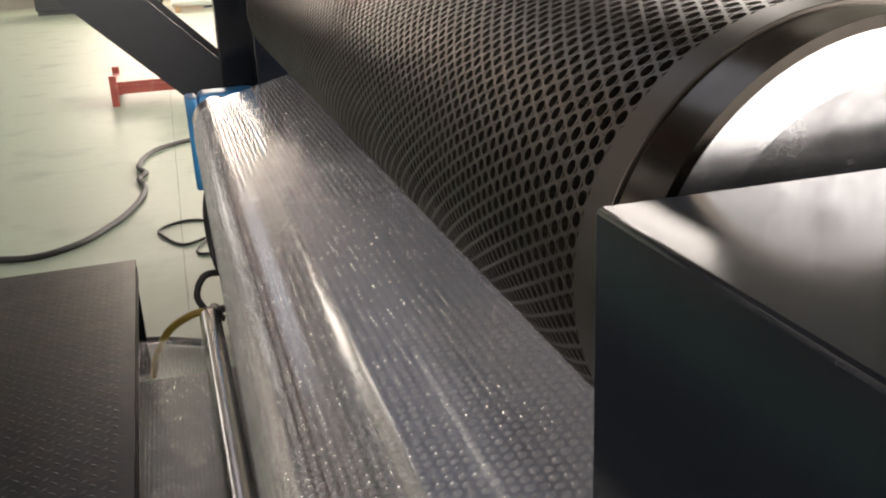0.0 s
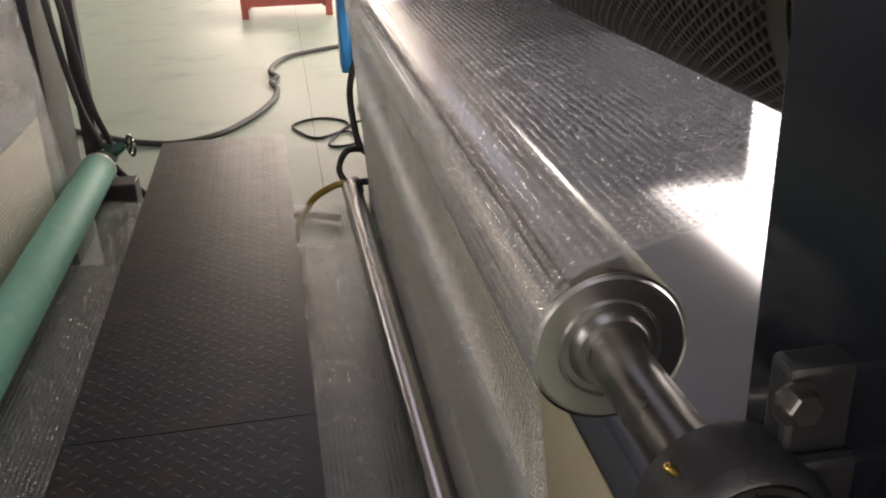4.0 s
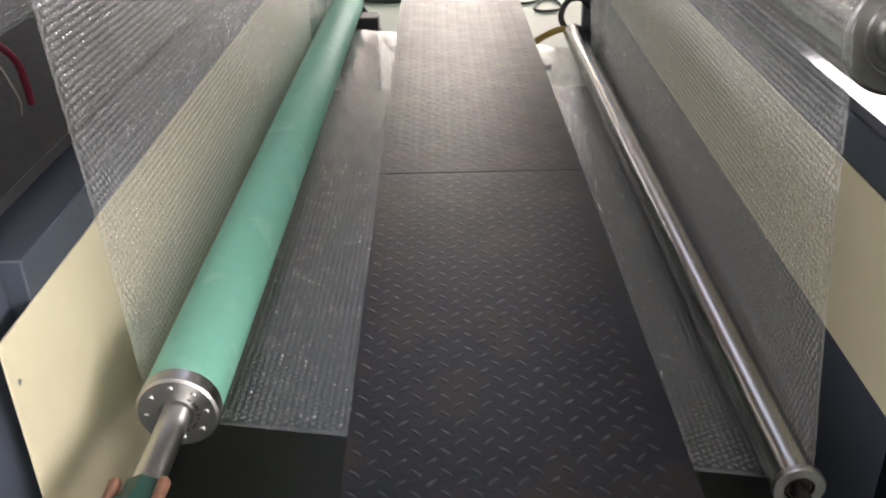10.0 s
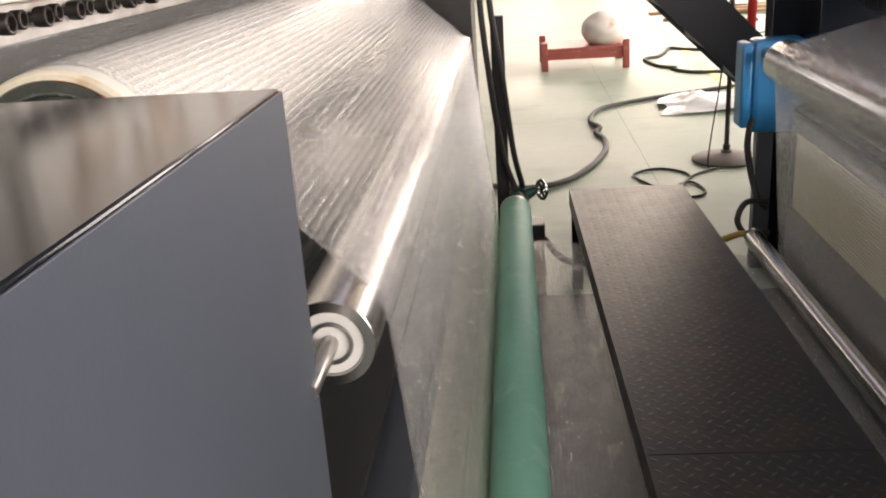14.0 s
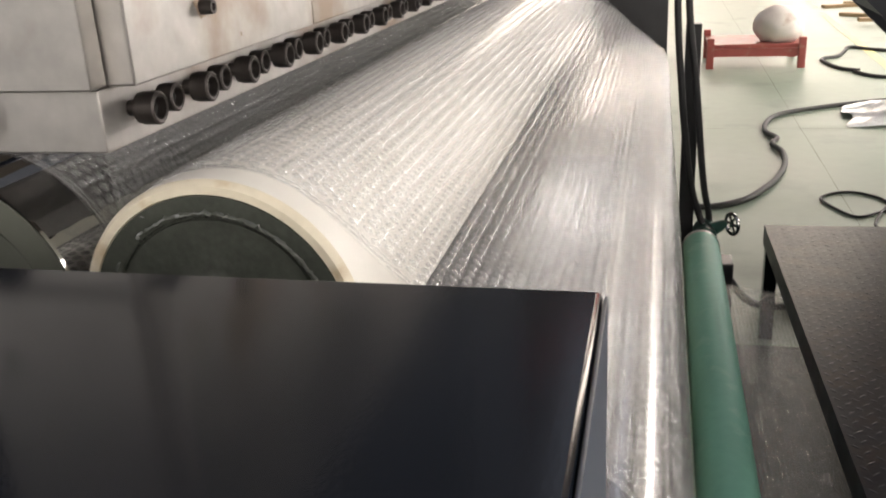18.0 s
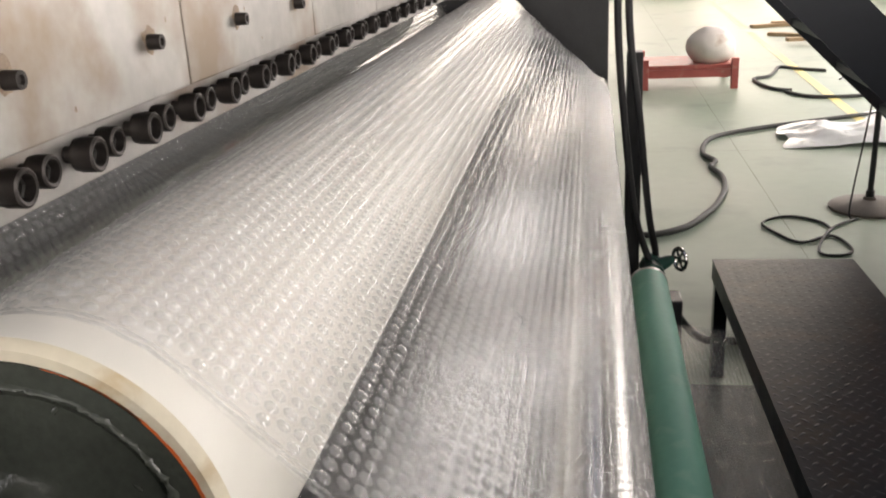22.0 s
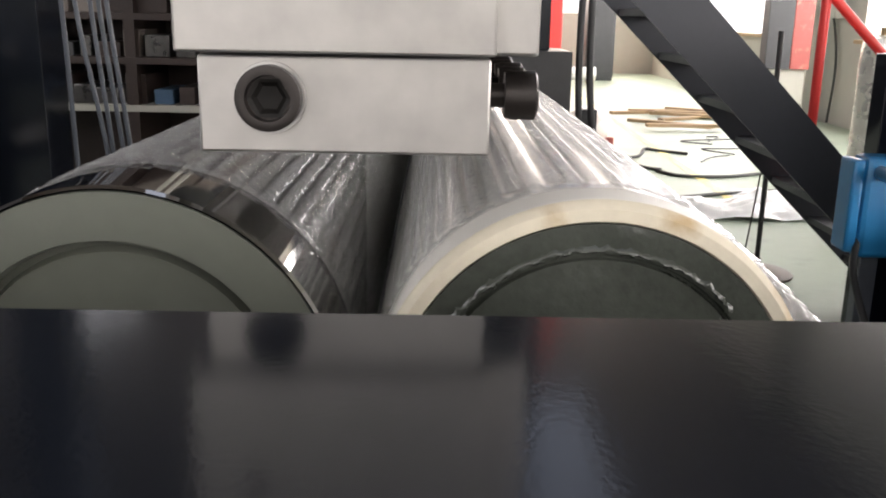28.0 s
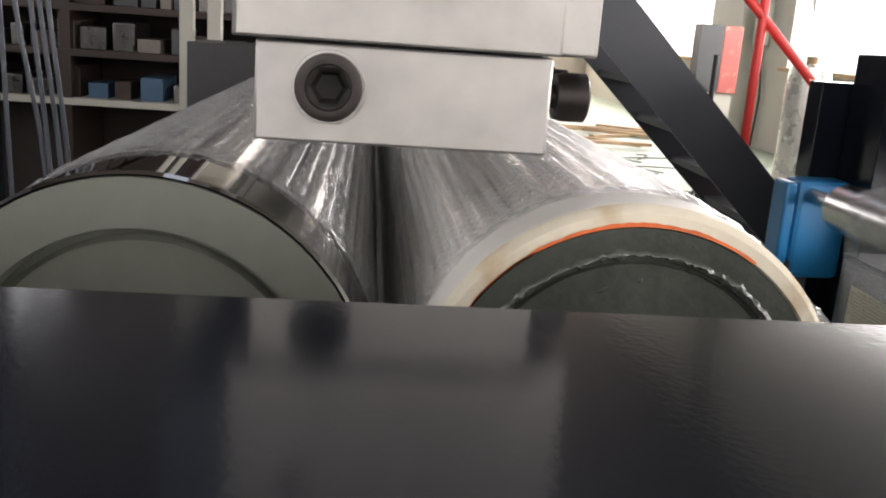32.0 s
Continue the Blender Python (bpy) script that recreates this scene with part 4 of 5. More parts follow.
for k in range(13):
    y = 0.213 + 0.1655 * k
    if y > 2.2:
        break
    bm = bmesh.new()
    ring = []
    for q in range(20):
        a = 2 * math.pi * q / 20
        r = 0.0075 * (1 + 0.45 * noise.noise(Vector((math.cos(a) * 1.5, math.sin(a) * 1.5, k * 3.1)))) * (1.5 if math.sin(a) > 0.2 else 1.0)
        ring.append(bm.verts.new((0, r * math.cos(a), r * math.sin(a))))
    bm.faces.new(ring)
    part("rust_stain", bm, M_STAIN, die, "brown burnt stain round the screw", at=pose(-0.9362, y, 1.3195), smooth=0)
for k in range(14):
    y, z, r = rnd.uniform(0.12, 1.2), rnd.uniform(1.285, 1.40), rnd.uniform(0.0006, 0.0016)
    bm = bmesh.new()
    bm.faces.new([bm.verts.new((0, r * rnd.uniform(0.5, 1.1) * math.cos(q), r * rnd.uniform(0.8, 1.6) * math.sin(q))) for q in (0, 0.8, 1.7, 2.6, 3.5, 4.4, 5.4)])
    part("pit", bm, M_STAIN, die, "dark pit in the steel", at=pose(-0.9362, y, z), smooth=0)
hopper = part("die_hanger", box(-1.30, -0.90, 0.9, 1.5, 1.63, 2.4, 0.004), M_GREYENAMEL)
tagged(hopper, "grey enamelled feed block above the die", "machine part")

# ---------------------------------------------------------------- film path

BUBBLE_H = 0.0023
# the rollers that the film passes, with the side on which each lies (+1 left of the way) and the near edge of the film there
WRAPS = [((GX, GZ), GR + 0.001, -1, 0.085), ((AX, AZ), AR + 0.001, 1, (0.098, 0.045)), ((BX, BZ), BR + BUBBLE_H, -1, (-0.038, 0.002)), ((CX, CZ), CR + BUBBLE_H, -1, 0.055),
         ((DX, DZ), DR + 0.001, 1, 0.115), ((EX, EZ), ER + 0.001, 1, 0.143)]
FILM_W = 2.19


def film_line():
    """The film's way in the plane across the rollers: straight runs and arcs, each with its length."""
    ends = []
    pts = [((0.905, 1.20), 0.0, 1, 0.085)] + WRAPS + [((-1.0165, 0.5), 0.0, 1, 0.143)]
    for (c1, r1, s1, _), (c2, r2, s2, _) in zip(pts, pts[1:]):
        d = Vector(c2) - Vector(c1)
        L = d.length
        u = d / L
        right = Vector((u.y, -u.x))
        k = (s1 * r1 - s2 * r2) / L
        h = math.sqrt(max(0.0, 1 - k * k))
        n = right * h + u * k          # from a centre on the left towards the film
        ends.append((Vector(c1) + n * r1 * s1, Vector(c2) + n * r2 * s2))
    out = [("line", ends[0][0], ends[0][1], (ends[0][1] - ends[0][0]).length, 0.085, 0.085)]
    for i, (c, r, s, ye) in enumerate(WRAPS):
        a, b = ends[i][1] - Vector(c), ends[i + 1][0] - Vector(c)
        a0, a1 = math.atan2(a.y, a.x), math.atan2(b.y, b.x)
        while s > 0 and a1 < a0:
            a1 += 2 * math.pi
        while s < 0 and a1 > a0:
            a1 -= 2 * math.pi
        y0, y1 = ye if isinstance(ye, tuple) else (ye, ye)
        out.append(("arc", Vector(c), r, abs(a1 - a0) * r, a0, a1, s, y0, y1))
        p, q = ends[i + 1]
        y2 = WRAPS[i + 1][3] if i + 1 < len(WRAPS) else y1
        out.append(("line", p, q, (q - p).length, y1, y2[0] if isinstance(y2, tuple) else y2))
    p = out[-1][2]
    q = Vector((-1.0165 - 2.6, p.y - 0.02))
    out.append(("line", p, q, (q - p).length, 0.143, 0.143))
    return out


LINE = film_line()
FILM_LEN = sum(seg[3] for seg in LINE)


def film_at(d):
    """Place x, z, near edge y and heading at a distance along the film's way."""
    d = max(0.0, min(FILM_LEN - 1e-6, d))
    for seg in LINE:
        if d <= seg[3] or seg is LINE[-1]:
            break
        d -= seg[3]
    u = d / seg[3]
    if seg[0] == "line":
        p = seg[1].lerp(seg[2], u)
        w = seg[2] - seg[1]
        return p.x, p.y, seg[4] + (seg[5] - seg[4]) * u, math.atan2(w.y, w.x)
    a = seg[4] + (seg[5] - seg[4]) * u
    p = seg[1] + seg[2] * Vector((math.cos(a), math.sin(a)))
    return p.x, p.y, seg[7] + (seg[8] - seg[7]) * u, a + seg[6] * math.pi / 2


film = empty("bubble_film", "clear bubble film web running over the rollers", "film")


def film_sheet():
    """The plain layer of the film along its whole way."""
    ds = [0.0]
    at = 0.0
    for seg in LINE:
        steps = 3 if seg[0] == "line" else max(8, int(abs(seg[5] - seg[4]) / 0.06))
        ds += [at + seg[3] * (k + 1) / steps for k in range(steps)]
        at += seg[3]
    bm = bmesh.new()
    rows = []
    for d in ds:
        x, z, y, _ = film_at(d)
        rows.append([bm.verts.new((x, y + FILM_W * k / 6, z)) for k in range(7)])
    for a, b in zip(rows, rows[1:]):
        for k in range(6):
            bm.faces.new([a[k], a[k + 1], b[k + 1], b[k]])
    return part("plain_layer", bm, M_FILM, film, "smooth clear backing layer", smooth=60)


film_sheet()
curtain = bmesh.new()
curtain.faces.new([curtain.verts.new(p) for p in ((-1.0165, 0.18, 1.2380), (-1.0165, 2.25, 1.2380), (-1.0165, 2.25, 1.108), (-1.0165, 0.19, 1.108))])
tagged(part("melt_curtain", curtain, M_MELT, smooth=0), "clear molten film falling from the die into the nip", "film")

PITCH_Y, PITCH_D = 0.0118, 0.0103


def bubble_strip_mesh():
    """Two rows of low round bubbles across the film; local x is the way, z the bubbles' side."""
    n = int((FILM_W - 0.022) / PITCH_Y)
    r, h = 0.0047, BUBBLE_H
    k = np.arange(8) * math.pi / 4
    prof = np.concatenate([np.stack([r * np.cos(k), r * np.sin(k), 0 * k + 0.0002], 1), np.stack([r * 0.72 * np.cos(k), r * 0.72 * np.sin(k), 0 * k + h * 0.62], 1), [[0, 0, h]]])
    m = np.arange(8)
    quads = np.stack([m, (m + 1) % 8, 8 + (m + 1) % 8, 8 + m], 1)
    tris = np.stack([8 + m, 8 + (m + 1) % 8, 16 + 0 * m], 1)
    rng = np.random.default_rng(7)
    cs = []
    for row, off in ((-0.5, 0.0), (0.5, 0.5)):
        for j in range(n):
            cs.append((row * PITCH_D, 0.015 + (j + off) * PITCH_Y, 0))
    cs = np.array(cs)
    size = rng.uniform(0.88, 1.04, len(cs))
    tall = rng.uniform(0.75, 1.12, len(cs))
    co = prof[None] * np.stack([size, size, tall], 1)[:, None, :] + cs[:, None, :]
    co = co.reshape(-1, 3)
    base = 17 * np.arange(len(cs))
    faces = (quads[None] + base[:, None, None]).reshape(-1, 4).tolist() + (tris[None] + base[:, None, None]).reshape(-1, 3).tolist()
    # two uneven sealed ridges along the near edge
    verts = co.tolist()
    for y, w in ((0.0022, 0.0016), (0.0070, 0.0013)):
        steps = [(-1 + 0.25 * q) * PITCH_D for q in range(9)]
        tops = [0.0009] + [0.0009 + rng.uniform(-0.0006, 0.0008) for q in range(7)] + [0.0009]
        n0 = len(verts)
        for x, top in zip(steps, tops):
            verts += [[x, y - w, 0.0001], [x, y, top], [x, y + w, 0.0001]]
        for q in range(8):
            u = n0 + 3 * q
            faces += [[u, u + 3, u + 4, u + 1], [u + 1, u + 4, u + 5, u + 2]]
    me = bpy.data.meshes.new("bubble_rows")
    me.from_pydata(verts, [], faces)
    me.materials.append(M_BUBBLE)
    me.polygons.foreach_set("use_smooth", [True] * len(me.polygons))
    return me


STRIP_MESH = bubble_strip_mesh()
FILM_SPEED = math.radians(43.75) * ER


def strip_pose(d):
    x, z, y, a = film_at(d)
    # local x against the way, local z to the right of the way
    ex = Vector((-math.cos(a), 0, -math.sin(a)))
    ez = Vector((math.sin(a), 0, -math.cos(a)))
    ey = Vector((0, 1, 0))
    m = Matrix((ex, ey, ez)).transposed().to_4x4()
    m.translation = (x, y, z)
    return m


# the stretch of the way that can be seen, and strips enough to fill it from start to end
SEEN0 = LINE[0][3] - 0.05
SEEN1 = sum(seg[3] for seg in LINE[:12]) + 0.02
strips = []
d = SEEN1
while d > SEEN0 - FILM_SPEED * 32.0:
    ob = new("bubble_strip", STRIP_MESH)
    ob.parent = film
    ob.matrix_basis = strip_pose(max(d, 0.0))
    tagged(ob, kind="stuff")
    strips.append((ob, d))
    d -= 2 * PITCH_D

# the second film on the chromed roller, which turns with it
for k in range(int(2 * math.pi * (FR + 0.001) / (2 * PITCH_D))):
    a = 2 * math.pi * k / int(2 * math.pi * (FR + 0.001) / (2 * PITCH_D))
    ob = new("bubble_strip", STRIP_MESH)
    ob.parent = roller_f
    ob.matrix_basis = pose(0, 0, 0, 0, math.degrees(a), 0) @ pose(0, 0.06, FR + 0.0008)
    tagged(ob, kind="stuff")
part("film_layer", lathe([(0.062, FR + 0.0006), (2.24, FR + 0.0006)], 96), M_FILM, roller_f, "clear film wrapped on the roller")


# angle of the rubber roller at the start, so that its paint streak comes round at the right times
E_START = -(67.0 - 43.75 * 24.0 - 30.0)

# ---------------------------------------------------------------- far fittings, hoses and loose things


water_valve = empty("gate_valve", "green gate valve with a chromed hand wheel", "valve", at=pose(CX + 0.015, 2.46, CZ + 0.02))
part("body", lathe([(-0.05, 0.022), (-0.045, 0.036), (-0.02, 0.036), (0.0, 0.028), (0.03, 0.038), (0.05, 0.038), (0.05, 0)], 8), M_DARKGREEN, water_valve, "dark green body")
part("bonnet", lathe([(0, 0.022), (0.03, 0.019), (0.05, 0.012), (0.05, 0)], 12, m=pose(0.02, 0, 0.015, 0, 0, -68) @ pose(0, 0, 0, 20)), M_DARKGREEN, water_valve)
bm = bmesh.new()
for k in range(24):
    for j in range(8):
        a, b = 2 * math.pi * k / 24, 2 * math.pi * j / 8
        bm.verts.new(((0.022 + 0.004 * math.cos(b)) * math.cos(a), 0.004 * math.sin(b), (0.022 + 0.004 * math.cos(b)) * math.sin(a)))
bm.verts.ensure_lookup_table()
for k in range(24):
    for j in range(8):
        bm.faces.new([bm.verts[k * 8 + j], bm.verts[((k + 1) % 24) * 8 + j], bm.verts[((k + 1) % 24) * 8 + (j + 1) % 8], bm.verts[k * 8 + (j + 1) % 8]])
for a in (0, 60, 120):
    box(-0.021, 0.021, -0.002, 0.002, -0.002, 0.002, bm=bm, m=pose(0, 0, 0, 0, a, 0))
bmesh.ops.scale(bm, vec=(1.55, 1.3, 1.55), verts=bm.verts)
part("hand_wheel", bm, M_CHROME, water_valve, "chromed hand wheel", at=pose(0.083, 0.02, 0.028, 0, 0, -60))
bearing_c = part("bearing_block", box(CX - 0.045, CX + 0.105, 2.40, 2.50, 0.0, CZ - 0.062, 0.006), M_CASTBLACK)
tagged(bearing_c, "black bearing block on a stand behind the green roller", "bearing")

hose("water_hose", "black rubber water hose hanging to the gate valve", [(-0.545, 2.47, 1.9), (-0.56, 2.46, 1.20), (-0.535, 2.46, 0.82), (-0.50, 2.47, 0.55), (-0.465, 2.49, 0.42), (-0.45, 2.48, 0.39)], 0.011)
hose("water_hose", "black rubber water hose hanging to the gate valve", [(-0.515, 2.46, 1.9), (-0.53, 2.45, 1.20), (-0.49, 2.45, 0.82), (-0.46, 2.46, 0.55), (-0.435, 2.50, 0.42), (-0.43, 2.53, 0.36)], 0.011)
hose("drain_hose", "black hose lying behind the walkway", [(-0.44, 2.55, 0.30), (-0.36, 2.62, 0.16), (-0.25, 2.68, 0.03), (-0.05, 2.72, 0.015), (0.15, 2.70, 0.015), (0.32, 2.6, 0.02)], 0.014)

far_fit = empty("pipe_fitting", "dark pipe fitting on the chromed roller with a yellow hose", "pipe fitting", at=pose(BX, 2.27, BZ))
part("union", lathe([(-0.01, 0.02), (0.0, 0.024), (0.03, 0.024), (0.05, 0.016), (0.07, 0.016), (0.07, 0)], 16), M_BLACK, far_fit)
part("cross", lathe([(-0.05, 0), (-0.05, 0.012), (0.05, 0.012), (0.05, 0)], 12, m=pose(0, 0.05, 0, 0, 0, 90)), M_BLACK, far_fit)
hose("yellow_hose", "yellow water hose with a brown tint on the floor side", [(BX - 0.03, 2.32, BZ), (BX - 0.07, 2.32, BZ - 0.005), (BX - 0.14, 2.34, BZ - 0.05), (BX - 0.19, 2.36, BZ - 0.13), (BX - 0.22, 2.40, 0.02)], 0.012, M_YELLOWHOSE)
hose("black_hose", "black hose looping from the blue guard to the pipe fitting", [(0.42, 2.62, 0.60), (0.39, 2.55, 0.50), (0.40, 2.44, 0.36), (0.44, 2.45, 0.30)], 0.012)
hose("black_hose", "black hose looped beside the pipe fitting", [(0.44, 2.42, 0.33), (0.36, 2.40, 0.34), (0.325, 2.38, 0.28), (0.36, 2.36, 0.22), (0.40, 2.36, 0.20)], 0.011)

hose("power_cable", "thick dark power cable winding over the floor", [(-1.7, 4.55, 0.012), (-1.2, 4.42, 0.012), (-0.83, 4.13, 0.012), (-0.62, 3.94, 0.012), (-0.385, 3.85, 0.012), (-0.19, 3.97, 0.012), (-0.06, 4.20, 0.012), (0.005, 4.36, 0.012), (0.075, 4.62, 0.012), (0.098, 4.90, 0.012), (0.062, 5.10, 0.012), (0.10, 5.22, 0.02), (0.055, 5.42, 0.012), (0.10, 5.72, 0.012), (0.22, 5.95, 0.012), (0.55, 6.18, 0.012), (0.95, 6.38, 0.012), (1.30, 6.54, 0.012), (1.9, 6.7, 0.012), (2.6, 6.6, 0.012)], 0.016, M_CABLE, "cable")
hose("lamp_cord", "thin dark cord lying in loops by the stand", [(0.62, 4.12, 0.006), (0.46, 3.96, 0.006), (0.34, 3.65, 0.006), (0.42, 3.60, 0.006), (0.482, 3.68, 0.006), (0.44, 3.86, 0.007), (0.29, 3.77, 0.006), (0.20, 3.92, 0.006), (0.174, 4.05, 0.006), (0.26, 4.14, 0.006), (0.352, 4.148, 0.006), (0.44, 4.06, 0.006), (0.461, 3.96, 0.006)], 0.006, M_CABLE, "cable", 10)
hose("black_cable", "dark cable curling on the floor behind the stand", [(1.0, 7.6, 0.012), (0.86, 7.75, 0.012), (0.80, 8.2, 0.012), (0.95, 8.35, 0.012), (1.05, 8.6, 0.012), (1.15, 8.9, 0.012), (1.3, 8.75, 0.012), (1.5, 8.6, 0.012)], 0.016, M_CABLE, "cable")
hose("black_cable", "dark cable stretched across the floor", [(0.95, 7.55, 0.012), (1.1, 7.3, 0.012), (1.5, 7.3, 0.012), (2.1, 7.6, 0.012), (2.8, 7.7, 0.012)], 0.016, M_CABLE, "cable")

# stand lamp or fan: a round iron foot and a thin pole
stand = empty("pedestal_stand", "dark pole on a dusty round iron foot", "stand", at=pose(0.717, 4.305, 0))
part("foot", lathe([(0.0, 0), (0.0, 0.185), (0.012, 0.187), (0.022, 0.17), (0.034, 0.09), (0.045, 0.03), (0.06, 0.026), (0.06, 0)], 48, m=pose(0, 0, 0, 90)), M_DUSTYIRON, stand, "dusty brown round foot")
part("pole", lathe([(0.05, 0.0), (0.05, 0.0135), (1.25, 0.0135), (1.25, 0)], 14, m=pose(0, 0, 0, 90)), M_BLACK, stand, "black pole")
part("collar", lathe([(0.055, 0.0), (0.055, 0.02), (0.09, 0.02), (0.09, 0)], 14, m=pose(0, 0, 0, 90)), M_BLACK, stand)
hose("stand_cord", "thin cord hanging down from the stand", [(0.70, 4.28, 0.9), (0.66, 4.24, 0.5), (0.60, 4.17, 0.15), (0.585, 4.14, 0.01), (0.62, 4.12, 0.006)], 0.004, M_CABLE, "cable")

# a crumpled plastic sheet on the floor
def crumpled(name, label, x, y, sx, sy, h, seed, mat, category):
    bm = bmesh.new()
    n = 22
    g = []
    for i in range(n + 1):
        for j in range(n + 1):
            u, v = i / n * 2 - 1, j / n * 2 - 1
            edge = max(0.0, 1 - (abs(u) ** 3 + abs(v) ** 3) * 0.6)
            k = noise.fractal(Vector((u * 2.3 + seed, v * 2.3, seed * 0.7)), 0.9, 2.1, 4)
            rr = 1 + 0.18 * noise.noise(Vector((u * 1.7, v * 1.7, seed)))
            g.append(bm.verts.new((x + sx * u * rr, y + sy * v * rr, 0.004 + max(0.0, h * edge * (0.45 + 0.7 * k)))))
    for i in range(n):
        for j in range(n):
            bm.faces.new([g[i * (n + 1) + j], g[(i + 1) * (n + 1) + j], g[(i + 1) * (n + 1) + j + 1], g[i * (n + 1) + j + 1]])
    return tagged(part(name, bm, mat, smooth=70), label, category)


crumpled("plastic_sheet", "crumpled white plastic sheet lying on the floor", 1.12, 5.95, 0.50, 0.34, 0.10, 2.2, M_WHITEFILM, "plastic sheet")
crumpled("plastic_sheet", "crumpled white plastic sheet lying on the floor", 1.62, 6.35, 0.36, 0.28, 0.08, 5.1, M_WHITEFILM, "plastic sheet")

# low red steel stand with a white sack on it
red_stand = empty("steel_pallet", "low red painted steel pallet stand", "pallet stand", at=pose(0.205, 7.85, 0))
part("top", box(-0.39, 0.39, 0.0, 0.62, 0.17, 0.205, 0.004), M_RED, red_stand, "faded red top")
part("apron", box(-0.37, 0.37, -0.008, 0.012, 0.10, 0.169, 0.003), M_RED, red_stand)
for x in (-0.405, 0.345):
    for y in (-0.03, 0.59):
        part("leg", box(x, x + 0.06, y, y + 0.06, 0.0, 0.26, 0.004), M_RED, red_stand)
bm = bmesh.new()
bmesh.ops.create_icosphere(bm, subdivisions=4, radius=0.21)
for v in bm.verts:
    k = noise.fractal(v.co * 5.5, 1.0, 2.0, 4)
    v.co *= 1 + 0.07 * k
    v.co.z = v.co.z * 0.82
    if v.co.z < -0.13:
        v.co.z = -0.13
sack = part("sack", bm, M_SACK, at=pose(0.40, 8.05, 0.335), smooth=70)
tagged(sack, "tied white plastic sack with a brown stain on the red stand", "sack")

# ---------------------------------------------------------------- stairs beyond the machine
stairs = empty("steel_stairs", "dark steel stairs with a red handrail behind the machine", "stairs")
SL = -0.97
ang = math.degrees(math.atan(SL))


def stringer(y):
    bm = bmesh.new()
    x0, x1, w = -1.6, 1.13, 0.255
    p = [(x0, 1.13 + SL * x0), (x1, 1.13 + SL * x1), (x1 + w * 1.0, 1.13 + SL * x1), (x0, 1.13 + SL * x0 + w * 1.39)]
    a = [bm.verts.new((x, y, max(0.0, z))) for x, z in p]
    b = [bm.verts.new((x, y + 0.012, max(0.0, z))) for x, z in p]
    bm.faces.new(a)
    bm.faces.new(b[::-1])
    for k in range(4):
        bm.faces.new([a[k], b[k], b[(k + 1) % 4], a[(k + 1) % 4]])
    return bm


for y in (3.30, 3.86):
    part("stringer", stringer(y), M_SLATEDARK, stairs, smooth=0)
for k in range(13):
    x = 1.05 - k * 0.19
    z = 1.13 + SL * x + 0.09
    part("tread", box(x - 0.09, x + 0.11, 3.313, 3.859, z, z + 0.03), M_SLATEDARK, stairs, smooth=0)
for x in (0.67, -0.45):
    z = 1.13 + SL * x + 0.12
    part("rail_post", lathe([(0, 0), (0, 0.021), (0.95, 0.021), (0.95, 0)], 14, m=pose(x, 3.70, z, 90)), M_REDBRIGHT, stairs, "red handrail post")
part("handrail", tube([(1.35, 3.70, 1.13 + SL * 1.35 + 0.95), (-1.5, 3.70, 1.13 - SL * 1.5 + 0.95)], 0.021, 12, 2), M_REDBRIGHT, stairs, "red handrail")

rnd = random.Random(17)
for k, (xa, ya, xb, yb) in enumerate(((-3.0, 5.55, 4.1, 5.55), (-3.0, 9.6, 4.1, 9.6), (0.28, 2.9, 0.28, 17.5), (2.6, 2.9, 2.6, 17.5))):
    bm = bmesh.new()
    prev = None
    for q in range(61):
        u = q / 60
        x, y = xa + (xb - xa) * u + rnd.uniform(-0.002, 0.002), ya + (yb - ya) * u + rnd.uniform(-0.002, 0.002)
        w = rnd.uniform(0.0018, 0.0042)
        dx, dy = (0, w) if ya == yb else (w, 0)
        pair = [bm.verts.new((x - dx, y - dy, 0.0006)), bm.verts.new((x + dx, y + dy, 0.0006))]
        if prev:
            bm.faces.new([prev[0], prev[1], pair[1], pair[0]])
        prev = pair
    tagged(part("floor_joint", bm, M_JOINT, smooth=0), "thin dirty joint in the painted floor", "floor joint", kind="structure")

# ---------------------------------------------------------------- floor lines and the far end of the hall
for i, (x0, y0, x1, y1) in enumerate(((1.22, 6.0, 1.36, 12.0), (1.37, 12.4, 1.5, 18.0))):
    bm = bmesh.new()
    bm.faces.new([bm.verts.new(p) for p in ((x0 - 0.04, y0, 0.004), (x0 + 0.04, y0, 0.004), (x1 + 0.04, y1, 0.004), (x1 - 0.04, y1, 0.004))])
    tagged(part("floor_marking", bm, M_YELLOW, smooth=0), "worn yellow line painted on the floor", "floor line", kind="structure")
white_roll = empty("film_roll", "long white roll of film on low wooden supports", "film roll", at=pose(1.30, 18.0, 0.0))
part("roll", lathe([(-0.85, 0), (-0.85, 0.13), (0.85, 0.13), (0.85, 0)], 24, m=pose(0, 0, 0.22, 0, 0, 90)), M_WHITE, white_roll)
for x in (-0.75, 0.75):
    part("support", box(x - 0.05, x + 0.05, -0.2, 0.2, 0.0, 0.10), M_WOOD, white_roll)
rnd = random.Random(11)
for k in range(9):
    x, y, a = rnd.uniform(1.7, 3.4), rnd.uniform(10.6, 13.0), rnd.uniform(-40, 40)
    tagged(part("timber", box(-rnd.uniform(0.4, 0.9), 0.5, -0.05, 0.05, 0.0, 0.04, 0.004), M_WOOD, at=pose(x, y, 0.02 * (k % 3), 0, 0, a)), "rough timber batten thrown on the floor", "timber", "scrap timber")
